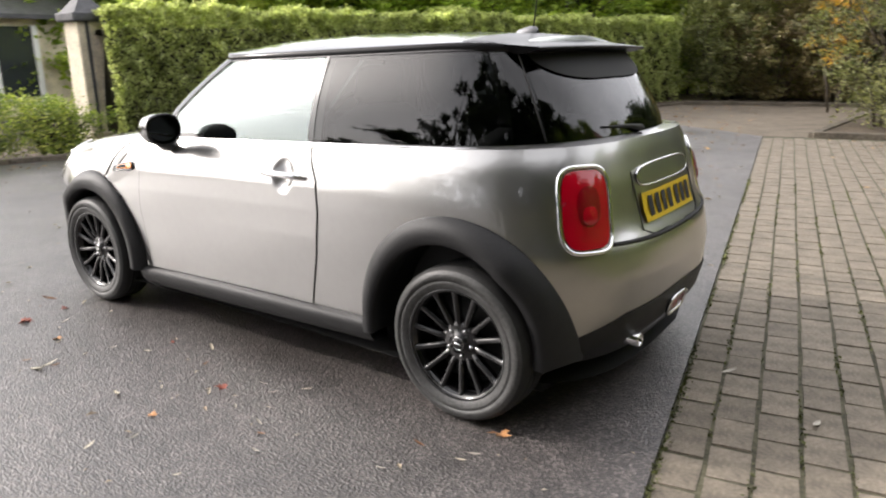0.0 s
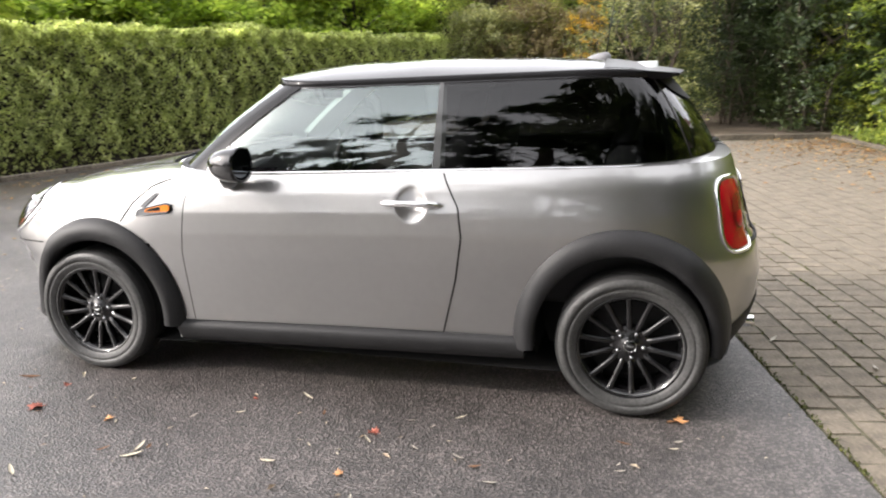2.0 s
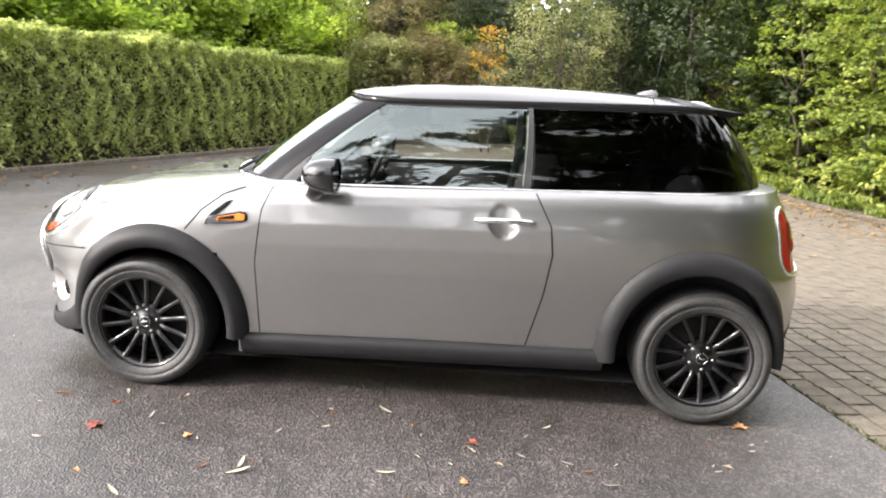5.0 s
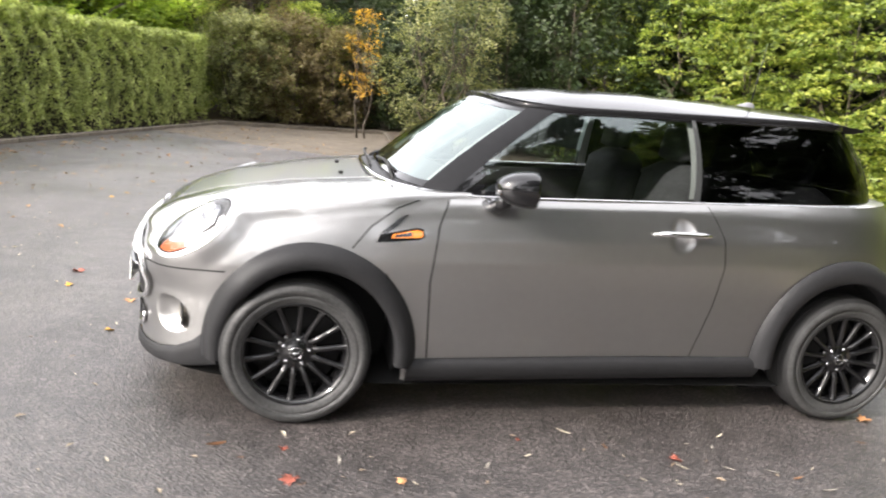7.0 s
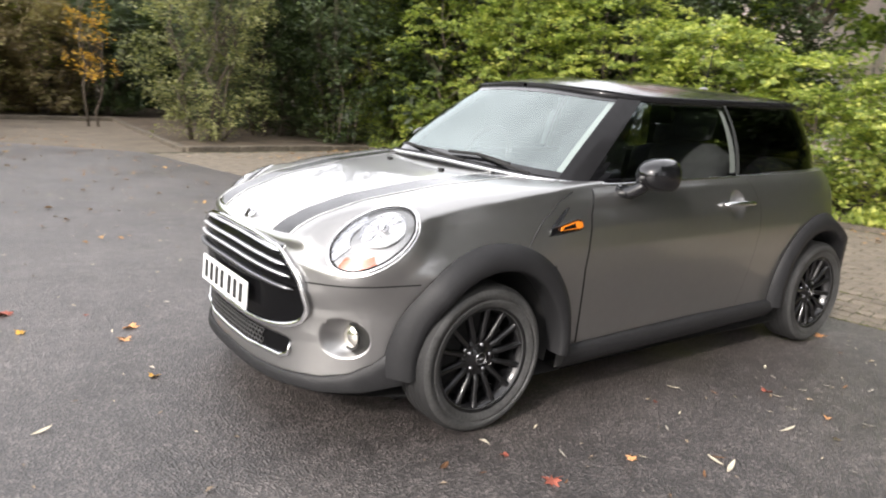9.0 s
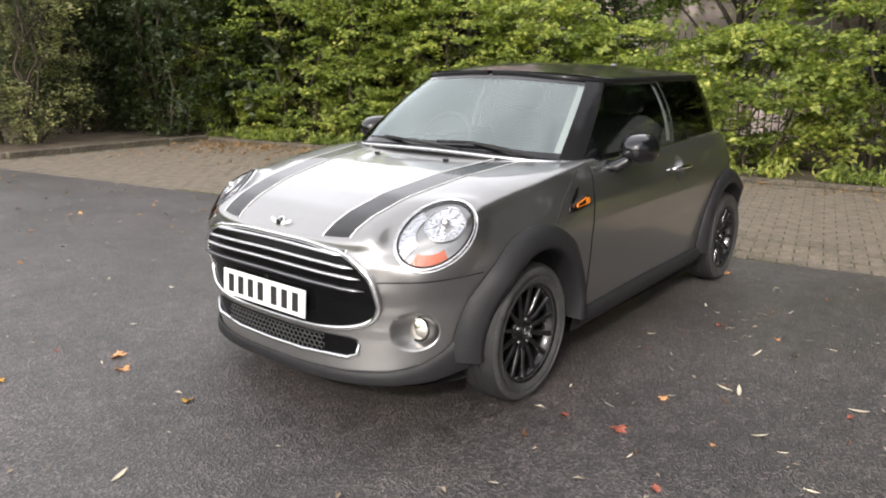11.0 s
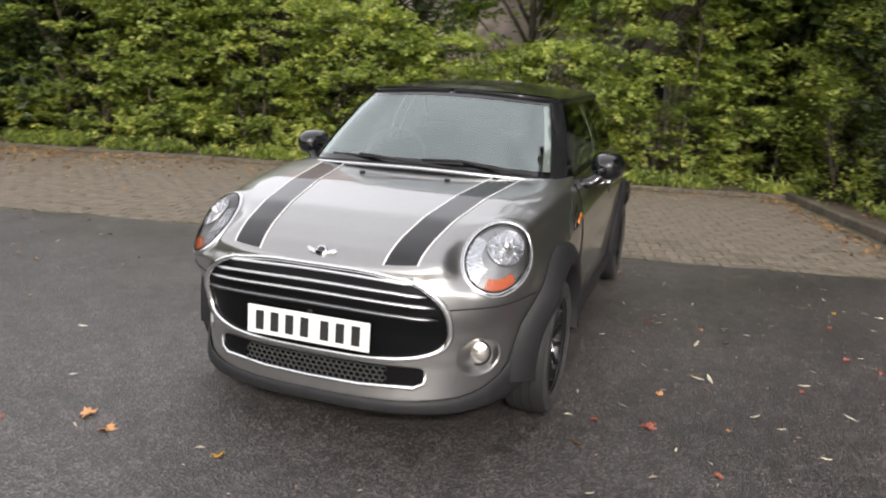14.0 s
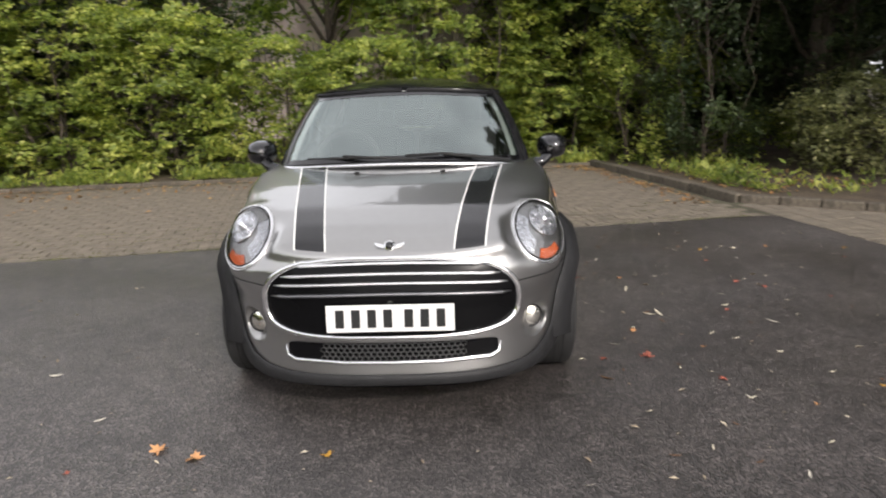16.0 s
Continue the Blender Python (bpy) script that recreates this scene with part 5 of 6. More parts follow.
def shrub(name, label, category, at, wide, deep, tall, leaf, n_tips, per, size, low=0.05, stems=5, flat=0.10, rz=0.0, reach=0.34, group="", lean=0.0, trunk=0.03):
    """A bush or tree: stems, limbs, and a crown of sprays with an uneven outline."""
    top = thing(name, label, category, group, "", at, rz)
    tips, outs = [], []
    lump = RNG.uniform(0, 6.28, 6)
    for _ in range(n_tips):
        th = RNG.uniform(0, 2 * math.pi)
        h = low + (1 - low) * RNG.uniform(0, 1) ** 0.85
        prof = (min(1.0, 0.62 + 0.9 * h) if h < 0.45 else math.sqrt(max(0.02, 1 - ((h - 0.45) / 0.58) ** 2.4)))
        bulge = 1 + 0.18 * math.sin(2 * th + lump[0]) + 0.12 * math.sin(3 * th + 5 * h + lump[1]) + 0.12 * math.sin(9 * h + lump[2] + th)
        rad = prof * bulge * RNG.uniform(0.45, 1.0) ** 0.55
        x, y, z = wide / 2 * rad * math.cos(th), deep / 2 * rad * math.sin(th), h * tall
        tips.append((x + lean * h, y, z))
        o = np.array((math.cos(th) * deep, math.sin(th) * wide, 0)) / max(wide, deep)
        o = o / (np.linalg.norm(o) + 1e-6) + np.array((0, 0, RNG.uniform(-0.25, 0.20) if flat < 0.1 else RNG.uniform(-0.15, 0.45))) + RNG.normal(0, 0.30, 3)
        outs.append(o / np.linalg.norm(o))
    tips, outs = np.array(tips), np.array(outs)
    c, al, nm, sz = sprays(tips, outs, per, RNG.uniform(0.65, 1.2, n_tips) * reach, flat, size)
    keep = c[:, 2] > 0.02
    crown = new("crown", leaf_mesh("crown", c[keep], al[keep], nm[keep], sz[keep], leaf))
    crown.parent = top
    twigs = bmesh.new()
    for i in range(stems):
        a = 2 * math.pi * i / stems + RNG.uniform(-0.4, 0.4)
        foot = Vector((0.12 * wide * math.cos(a), 0.12 * deep * math.sin(a), -0.07))
        head = Vector((0.30 * wide * math.cos(a) + lean, 0.30 * deep * math.sin(a), tall * RNG.uniform(0.65, 0.9)))
        part("stem", limb(None, foot, head, trunk, trunk * 0.3, 0.06, 6), BARK, top)
        for tip in tips[RNG.integers(0, n_tips, 9)]:
            s = min(0.95, max(0.12, tip[2] / tall - 0.12))
            limb(twigs, foot.lerp(head, s), Vector(tip), trunk * 0.32, 0.004, 0.08, 4)
    tagged(part("branchwork", twigs, BARK, top, "thin brown branches"), kind="stuff")
    return top


def clipped_hedge(name, label, p0, p1, height, depth, leaf, dens, size, group=""):
    """A trimmed hedge along two ground points: dark inner sheet, leafy skin with sags and tufts."""
    p0, p1 = Vector((*p0, 0)), Vector((*p1, 0))
    d = p1 - p0
    n_len = d.length
    top = thing(name, label, "hedge", group, "", (p0.x, p0.y, 0), math.degrees(math.atan2(d.y, d.x)))
    nl = int(n_len * 4)
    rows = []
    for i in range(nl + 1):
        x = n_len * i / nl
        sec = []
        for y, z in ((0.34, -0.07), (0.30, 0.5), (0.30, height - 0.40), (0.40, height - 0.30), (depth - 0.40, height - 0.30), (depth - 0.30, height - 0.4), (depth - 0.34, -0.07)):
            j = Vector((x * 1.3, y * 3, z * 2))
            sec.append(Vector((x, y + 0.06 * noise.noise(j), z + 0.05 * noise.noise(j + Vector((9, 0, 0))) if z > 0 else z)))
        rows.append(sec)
    part("core", grid(rows), CORE, top, "dark brown sheet inside the hedge")
    area = n_len * (height * 2 + depth) + depth * height * 2
    k = int(area * dens)
    u = RNG.uniform(0, 1, k)
    per = height * 2 + depth
    x = RNG.uniform(0, n_len, k)
    w = u * per
    y, z, ny, nz = np.zeros(k), np.zeros(k), np.zeros(k), np.zeros(k)
    f = w < height
    z[f], ny[f] = w[f], -1
    t_ = (w >= height) & (w < height + depth)
    y[t_], z[t_], nz[t_] = w[t_] - height, height, 1
    bk = w >= height + depth
    y[bk], z[bk], ny[bk] = depth, w[bk] - height - depth, 1
    waves = 0.05 * np.sin(2.1 * x + 1.3 * z) + 0.05 * np.sin(5.3 * x - 3.1 * z + 1) + 0.05 * np.sin(13 * x + 6 * z + 2 * np.sin(4 * z)) + 0.035 * np.sin(23 * x - 19 * z)
    inset = np.abs(RNG.normal(0, 0.05, k)) + waves + 0.04
    sag = 0.03 * np.sin(1.1 * x) + 0.025 * np.sin(3.7 * x + 2)
    y = np.clip(y, 0.03, depth - 0.03) - ny * inset * np.where(ny != 0, 1, 0) * 1.0
    z = z - nz * inset * 0.8 + np.where(nz > 0, sag + np.abs(RNG.normal(0, 0.025, k)), 0)
    z = np.where(ny != 0, np.minimum(z, height + sag - 0.02), z)
    thin = (z > 0.28) | (RNG.uniform(0, 1, k) < 0.25 + z)
    c = np.stack([x, y, z], 1)[thin]
    nm = (np.stack([np.zeros(k), ny, nz + 0.5], 1) + RNG.normal(0, 0.55, (k, 3)))[thin]
    al = RNG.normal(0, 1, (len(c), 3))
    sz = RNG.uniform(0.6, 1.3, len(c)) * size
    crown = new("crown", leaf_mesh("crown", c, al, nm, sz, leaf))
    crown.parent = top
    wood = bmesh.new()
    for i in range(int(n_len / 0.45)):
        xx = 0.2 + 0.45 * i + RNG.uniform(-0.1, 0.1)
        limb(wood, (xx, 0.30, -0.07), (xx + RNG.uniform(-0.15, 0.15), 0.20, 0.75), 0.02, 0.008, 0.06, 4)
    tagged(part("stemwork", wood, BARK, top, "bare brown stems at the foot"), kind="stuff")
    return top


def far_tree(name, label, at, tall, wide, leaf, n_tips, per, size, group, low=0.25):
    """A full-grown tree: tapered trunk, limbs, crown of clumps with gaps."""
    top = thing(name, label, "tree", group, "", at, RNG.uniform(0, 360))
    wood = bmesh.new()
    head = Vector((RNG.normal(0, 0.3), RNG.normal(0, 0.3), tall * 0.85))
    part("trunk", limb(None, (0, 0, -0.07), head, 0.035 * tall * 0.6, 0.03, 0.03, 8), BARK, top, "rough brown trunk")
    tips, outs = [], []
    boughs = []
    for i in range(16):
        a, h = RNG.uniform(0, 6.28), RNG.uniform(low, 0.95)
        rr = wide / 2 * math.sqrt(max(0.05, 1 - ((h - 0.55) / 0.5) ** 2)) * RNG.uniform(0.55, 1.0)
        q = Vector((rr * math.cos(a), rr * math.sin(a), h * tall))
        limb(wood, head * max(0.15, h - 0.2), q, 0.05, 0.012, 0.05, 5)
        boughs.append(q)
    for i in range(n_tips):
        q = boughs[i % 16]
        o = unit(1)[0]
        p = np.array(q) + o * RNG.uniform(0.2, 1.0) * wide * 0.20 * np.array((1, 1, 0.75))
        tips.append(p)
        o = o + np.array((0, 0, 0.2))
        outs.append(o / np.linalg.norm(o))
    c, al, nm, sz = sprays(np.array(tips), np.array(outs), per, RNG.uniform(0.6, 1.2, n_tips) * 0.55, 0.22, size)
    crown = new("crown", leaf_mesh("crown", c, al, nm, sz, leaf))
    crown.parent = top
    tagged(part("limbwork", wood, BARK, top, "brown limbs"), kind="stuff")
    return top


def build_planting():
    # beds of soil behind the kerbs
    slab("bed", [(A_KERB, B_END), (A_KERB, B_FAR), (A_KERB - 14, B_FAR), (A_KERB - 14, B_END)], 0.05, -0.07, SOIL, "raised soil bed under the shrubs", "ground")
    slab("bed_side", [(A_KERB + 4.0, B_END + 0.25), (-1.35, B_END + 1.35), (-1.5, B_END + 9), (A_KERB - 14, B_END + 9), (A_KERB - 14, B_END + 0.012), (A_KERB, B_END + 0.012)], 0.05, -0.07, SOIL, "raised bed of soil, litter and low weeds", "ground")
    slab("bed_far", [(A_CORNER, B_FAR - 0.012), (A_BACK, B_BACK), (12, B_BACK), (12, B_BACK - 12), (A_KERB - 14, B_BACK - 12), (A_KERB - 14, B_FAR - 0.012)], 0.048, -0.07, SOIL, "raised soil bed at the end of the bays", "ground")
    # clipped hedge beside the drive
    b0, b1 = -4.55, -16.9
    off = 0.75
    p0, p1 = lot(hedge_a(b0) + off, b0), lot(hedge_a(b1) + off, b1)
    clipped_hedge("hedge", "long clipped beech hedge, olive green with brown flecks", p0[:2], p1[:2], 2.10, 1.1, HEDGE_L, 1900, 0.070)
    # rear hedgerow of hornbeam along the bays
    b = 3.9
    while b > B_FAR - 2.6:
        w = RNG.uniform(2.0, 2.6)
        tall = RNG.uniform(2.02, 2.22) if -1.4 < b < 1.0 else RNG.uniform(2.2, 2.6) if -3.6 < b < 1.6 else RNG.uniform(3.4, 4.2)
        shrub("hornbeam", "leafy green hornbeam with layered sprays turning yellow", "tree", lot(A_KERB - 1.15 + RNG.uniform(-0.15, 0.15), b, 0.05), 2.0, w * 1.25, tall, HORN_L, int(85 * tall), 58, 0.090, 0.02, 4, 0.07, LOT_DEG, 0.40, "hedgerow trees")
        b -= w * 0.72
    # darker second row
    for k in range(11):
        if -3.5 < 9.0 - 2.1 * k < 2.8:
            continue
        shrub("dark_shrub", "tall shrub behind the hornbeams, shade in its leaf colour", "shrub", lot(A_KERB - 3.2 + RNG.uniform(-0.3, 0.3), 9.0 - 2.1 * k, 0.05), 2.4, 3.4, RNG.uniform(3.3, 4.0), SHADE_L, 330, 46, 0.115, 0.02, 4, 0.2, LOT_DEG, 0.5, "back row shrubs", 0, 0.05)
    for k in range(10):
        if -4.8 < 10 - 2.9 * k < 4.4:
            continue
        far_tree("tree", "tall leafy tree behind the hedgerow", lot(A_KERB - 5.2 + RNG.uniform(-0.8, 0.8), 10 - 2.9 * k, 0.0), RNG.uniform(6.6, 8.0) if k < 5 else RNG.uniform(4.2, 4.8), 5.2, TREE_L if k % 3 else SHADE_L, 420, 48, 0.19, "trees behind the bays", 0.12)
    for b in (-2.4, -0.3, 1.8):
        far_tree("tree", "tall leafy tree behind the hedgerow", lot(A_KERB - 4.4, b, 0.0), 6.2, 3.2, TREE_L, 180, 46, 0.17, "trees behind the bays", 0.46)
    # end of the bays: grey-green bush on the corner, dark shrubs, brown one
    shrub("corner_bush", "loose grey-green bush on the bed's corner", "shrub", lot(-3.75, -10.9, 0.05), 2.3, 2.3, 3.6, GREY_L, 300, 44, 0.065, 0.02, 6, 0.2, LOT_DEG, 0.32)
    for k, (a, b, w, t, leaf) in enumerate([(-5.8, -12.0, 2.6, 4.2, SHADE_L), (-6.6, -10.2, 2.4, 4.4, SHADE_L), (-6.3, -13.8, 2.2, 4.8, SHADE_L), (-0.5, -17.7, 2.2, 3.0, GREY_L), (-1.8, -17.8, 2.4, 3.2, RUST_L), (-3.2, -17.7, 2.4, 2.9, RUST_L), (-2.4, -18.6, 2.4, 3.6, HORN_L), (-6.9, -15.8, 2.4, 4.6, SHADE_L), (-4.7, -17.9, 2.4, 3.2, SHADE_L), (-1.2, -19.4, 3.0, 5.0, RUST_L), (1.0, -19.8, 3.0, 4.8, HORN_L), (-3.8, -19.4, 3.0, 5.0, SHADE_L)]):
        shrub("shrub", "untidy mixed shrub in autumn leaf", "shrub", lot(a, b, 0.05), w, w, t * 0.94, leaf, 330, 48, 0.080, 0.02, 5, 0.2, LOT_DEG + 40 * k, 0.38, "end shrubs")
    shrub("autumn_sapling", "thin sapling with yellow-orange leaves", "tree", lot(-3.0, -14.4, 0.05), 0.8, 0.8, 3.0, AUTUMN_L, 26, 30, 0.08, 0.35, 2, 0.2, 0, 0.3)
    # trees behind the hedge, the light on them put into the leaf colour
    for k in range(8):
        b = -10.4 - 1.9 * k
        far_tree("tree", "green tree rising behind the hedge, sunlight in its leaf colour", lot(hedge_a(b) + 5.2 + RNG.uniform(-0.6, 0.6) if k < 6 else 3.5 - 3 * (k - 6), b if k < 6 else -22, 0.0), RNG.uniform(4.2, 5.0) if k < 3 else 4.6, 4.8, BRIGHT_L, 420, 50, 0.17, "trees behind the hedge", 0.12)
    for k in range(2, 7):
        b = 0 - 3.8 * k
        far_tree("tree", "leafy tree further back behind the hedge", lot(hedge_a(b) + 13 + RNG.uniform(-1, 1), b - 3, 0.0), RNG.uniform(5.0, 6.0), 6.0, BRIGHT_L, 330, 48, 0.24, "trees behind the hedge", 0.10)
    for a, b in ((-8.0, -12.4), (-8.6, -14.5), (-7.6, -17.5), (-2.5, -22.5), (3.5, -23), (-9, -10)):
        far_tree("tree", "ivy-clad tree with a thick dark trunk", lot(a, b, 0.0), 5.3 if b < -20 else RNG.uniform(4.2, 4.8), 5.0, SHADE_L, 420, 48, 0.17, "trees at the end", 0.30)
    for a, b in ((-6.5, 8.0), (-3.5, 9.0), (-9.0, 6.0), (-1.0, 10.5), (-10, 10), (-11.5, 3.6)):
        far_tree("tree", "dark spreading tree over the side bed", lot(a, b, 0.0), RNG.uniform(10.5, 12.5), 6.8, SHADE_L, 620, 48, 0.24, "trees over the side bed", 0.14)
    # bed at the side of the bays: low shrubs and weeds
    for a, b, w, t, leaf, n_t in ((-5.5, 5.4, 2.2, 3.4, SHADE_L, 240), (-6.5, 6.5, 0.75, 0.65, HORN_L, 60), (-4.0, 7.0, 2.1, 1.35, GREY_L, 220), (-5.6, 8.2, 2.4, 3.8, SHADE_L, 260), (-7.3, 8.3, 0.8, 0.7, HORN_L, 50), (-2.0, 7.4, 2.4, 3.6, SHADE_L, 260), (-6.4, 4.7, 1.6, 2.6, HORN_L, 150)):
        shrub("bed_shrub", "shrub over leaf litter in the side bed", "shrub", lot(a, b, 0.05), w, w, t, leaf, n_t, 42, 0.07, 0.02, 4, 0.2, RNG.uniform(0, 360), 0.3, "side bed shrubs")
    # planting beside the stone pillar
    for a, b, w, t in ((8.4, -1.6, 1.7, 0.95), (8.0, -2.9, 1.7, 1.0), (7.6, -3.9, 1.1, 0.8), (8.7, 0.0, 1.8, 1.0), (9.2, -2.2, 1.9, 1.35), (9.6, -0.3, 1.9, 1.3)):
        shrub("low_shrub", "low rounded green shrub before the pillar", "shrub", lot(a, b, 0.0), w, w, t, HORN_L, 120, 44, 0.06, 0.02, 4, 0.2, RNG.uniform(0, 360), 0.26, "low shrubs")
    # tall unseen tree over the near drive, added to reflect dark; then those across
    far_tree("tree", "unseen tall tree over the drive, added for dark reflections", (-3.6, 9.0, 0.0), 18.0, 7.2, SHADE_L, 520, 46, 0.30, "trees across the drive", 0.40)
    for x, y, t in ((-34, 26, 6), (-25, 32, 7), (-15, 35, 5.5), (-5, 36, 6.5), (6, 37, 5.5), (16, 35, 6.5), (27, 32, 5.5), (37, 25, 6), (42, 13, 7), (-38, 15, 7), (-20, 34, 5), (0, 37, 5), (21, 34, 5), (40, 19, 5), (-16, 18, 11), (-10, 18.5, 15), (-4.5, 18, 20), (1, 19, 20), (6, 18.5, 19), (10.5, 21, 11.5), (16, 24, 9), (-20, 20, 9)):
        far_tree("tree", "tree on the far side of the drive", (x, y, 0.0), t, min(7.5, t * 1.2), SHADE_L, 150 if t < 8 else 420, 44, 0.30, "trees across the drive", 0.10)
    # woodland beyond, closing the view all round the bays
    n_ = 52000
    t = RNG.uniform(0, 1, n_)
    line = np.array([lot(-13.5, 14)[:2], lot(-18, 4)[:2], lot(-18, -14)[:2], lot(-9, -23)[:2], lot(2, -26)[:2], lot(14, -26)[:2], lot(22, -14)[:2]])
    seg = np.minimum((t * 6).astype(int), 5)
    f = (t * 6 - seg)[:, None]
    xy = line[seg] * (1 - f) + line[seg + 1] * f + RNG.normal(0, 0.9, (n_, 2))
    h = 5.0 + 0.6 * np.sin(t * 47) + 0.7 * np.sin(t * 113 + 1)
    c = np.concatenate([xy, (RNG.uniform(0, 1, n_) ** 0.9 * h)[:, None]], 1)
    nm = np.array([[0, 0, 0.7]]) - np.concatenate([xy, np.zeros((n_, 1))], 1) * 0.05 + RNG.normal(0, 0.5, (n_, 3))
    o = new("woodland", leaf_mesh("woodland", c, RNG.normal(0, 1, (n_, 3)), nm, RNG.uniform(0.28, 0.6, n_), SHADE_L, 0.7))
    tagged(o, "dark belt of woodland beyond the trees", "woods", "", "stuff")
    # weeds along the kerb and in the side bed
    n_ = 16000
    b = RNG.uniform(B_FAR, B_END + 0.3, n_)
    a = A_KERB + 0.05 - np.abs(RNG.normal(0, 0.26, n_))
    sel = RNG.uniform(0, 1, n_) < 0.16
    a[sel] = RNG.uniform(A_KERB, A_KERB + 4.2, sel.sum())
    b[sel] = B_END + 0.45 + np.abs(RNG.normal(0, 0.75, sel.sum())) + 0.25 * np.maximum(0, a[sel] - A_KERB - 3.2)
    clump = np.sin(3.1 * b + 1.7 * a) + np.sin(7.3 * b) + RNG.normal(0, 0.8, n_) > 0.1
    a, b = a[clump], b[clump]
    k = len(a)
    c = np.stack([a * EX.x + b * EY.x, a * EX.y + b * EY.y, 0.07 + np.abs(RNG.normal(0, 0.085, k))], 1)
    al = RNG.normal(0, 0.6, (k, 3)) + np.array([[0, 0, 0.8]])
    nm = RNG.normal(0, 0.6, (k, 3)) + np.array([[0.5, 0.1, 0.6]])
    o = new("weeds", leaf_mesh("weeds", c, al, nm, RNG.uniform(0.05, 0.14, k), HORN_L, 0.34))
    tagged(o, "low green weeds and ivy along the kerb", "weeds", "", "stuff")

# ---------------------------------------------------------------- gate pillar and house beyond the hedge
def build_pillar():
    px, py, _ = lot(7.9, -4.95)
    pil = thing("gate_pillar", "tall pale stone gate pillar with a dark slate cap", "pillar", "", "", (px, py, 0.0), LOT_DEG - 14)
    part("shaft", box(0.46, 0.46, 1.97, pose(0, 0, 0.915), 0.02), STONE, pil, "pale weathered stone shaft", False)
    part("plinth", box(0.54, 0.54, 0.30, pose(0, 0, 0.08), 0.02), STONE, pil, "", False)
    part("cap", box(0.62, 0.62, 0.14, pose(0, 0, 1.97), 0.03), SLATE, pil, "dark slate cap", False)
    bm = bmesh.new()
    bmesh.ops.create_cone(bm, cap_ends=True, segments=4, radius1=0.37, radius2=0.09, depth=0.24, matrix=pose(0, 0, 2.16, 0, 0, 45))
    part("cap_top", bm, SLATE, pil, "", False)
    part("joint", box(0.05, 0.055, 1.86, pose(-0.212, 0.09, 0.97), 0.004, 1), SLATE, pil, "", False)
    hx, hy, _ = lot(16.0, -8.2)
    h = thing("lodge", "pale stone lodge with dark windows and a slate roof", "house", "", "", (hx, hy, 0.0), LOT_DEG - 14)
    part("wall", box(4, 7, 2.5, pose(2, 0.5, 1.18), 0.02), STONE, h, "pale stone wall", False)
    bm = bmesh.new()
    rows = [[(0 - 0.3, -3.3, 2.35), (2, -3.3, 3.5), (4.3, -3.3, 2.35)], [(0 - 0.3, 4.3, 2.35), (2, 4.3, 3.5), (4.3, 4.3, 2.35)]]
    grid(rows, False, bm)
    ex = bmesh.ops.extrude_face_region(bm, geom=list(bm.faces))
    bmesh.ops.translate(bm, vec=(0, 0, 0.12), verts=[v for v in ex["geom"] if isinstance(v, bmesh.types.BMVert)])
    part("roof", bm, SLATE, h, "dark slate roof", False)
    for y in (-1.07, 0.45, 1.9):
        w = part("window", box(0.08, 0.86, 1.75, pose(-0.02, y, 1.3), 0.01), PANE, h, "dark window", False)
        for dy in (-0.50, 0.62):
            part("window_frame", box(0.14, 0.14 if dy < 0 else 0.34, 2.0, pose(-0.03, y + dy, 1.2), 0.01), WHITE, w, "white frame", False)


def build_house_behind():
    """Pale house that shows through the top of the hedgerow, with a railing before it."""
    x, y, _ = lot(A_KERB - 7.2, -1.4)
    h = thing("house", "pale pink rendered house behind the hedgerow", "house", "", "", (x, y, 0.0), LOT_DEG)
    part("wall", box(5, 12, 5.4, pose(-2.5, 0, 2.65), 0.02), RENDERW, h, "pale pink rendered wall", False)
    bm = grid([[(0.4, -6.3, 5.3), (-2.5, -6.3, 7.4), (-5.4, -6.3, 5.3)], [(0.4, 6.3, 5.3), (-2.5, 6.3, 7.4), (-5.4, 6.3, 5.3)]])
    ex = bmesh.ops.extrude_face_region(bm, geom=list(bm.faces))
    bmesh.ops.translate(bm, vec=(0, 0, 0.15), verts=[v for v in ex["geom"] if isinstance(v, bmesh.types.BMVert)])
    part("roof", bm, ROOFT, h, "brown tiled roof", False)
    for yy in (-4.2, -1.6, 1.2, 4.0):
        for z in (1.5, 4.1):
            w = part("window", box(0.06, 1.0, 1.2, pose(0.01, yy, z), 0.01), PANE, h, "dark window", False)
            for dy, dz, sy, sz in ((0, 0.63, 1.2, 0.08), (0, -0.63, 1.2, 0.08), (0.55, 0, 0.08, 1.3), (-0.55, 0, 0.08, 1.3)):
                part("window_frame", box(0.1, sy, sz, pose(0.02, yy + dy, z + dz), 0.008), WHITE, w, "", False)
    rx, ry, _ = lot(A_KERB - 5.2, -1.2)
    r = thing("railing", "dark iron railing behind the hedgerow", "railing", "", "", (rx, ry, 0.0), LOT_DEG)
    for z in (0.25, 2.1):
        part("rail", box(0.03, 13, 0.04, pose(0, 0, z), 0.004), IRON, r, "", False)
    me = finish(tube([(0, 0, -0.07), (0, 0, 2.3)], 0.011, 6), "bar", IRON)
    for i in range(100):
        o = new("bar", me)
        o.parent = r
        o.matrix_basis = pose(0, -6.45 + 0.13 * i, 0)


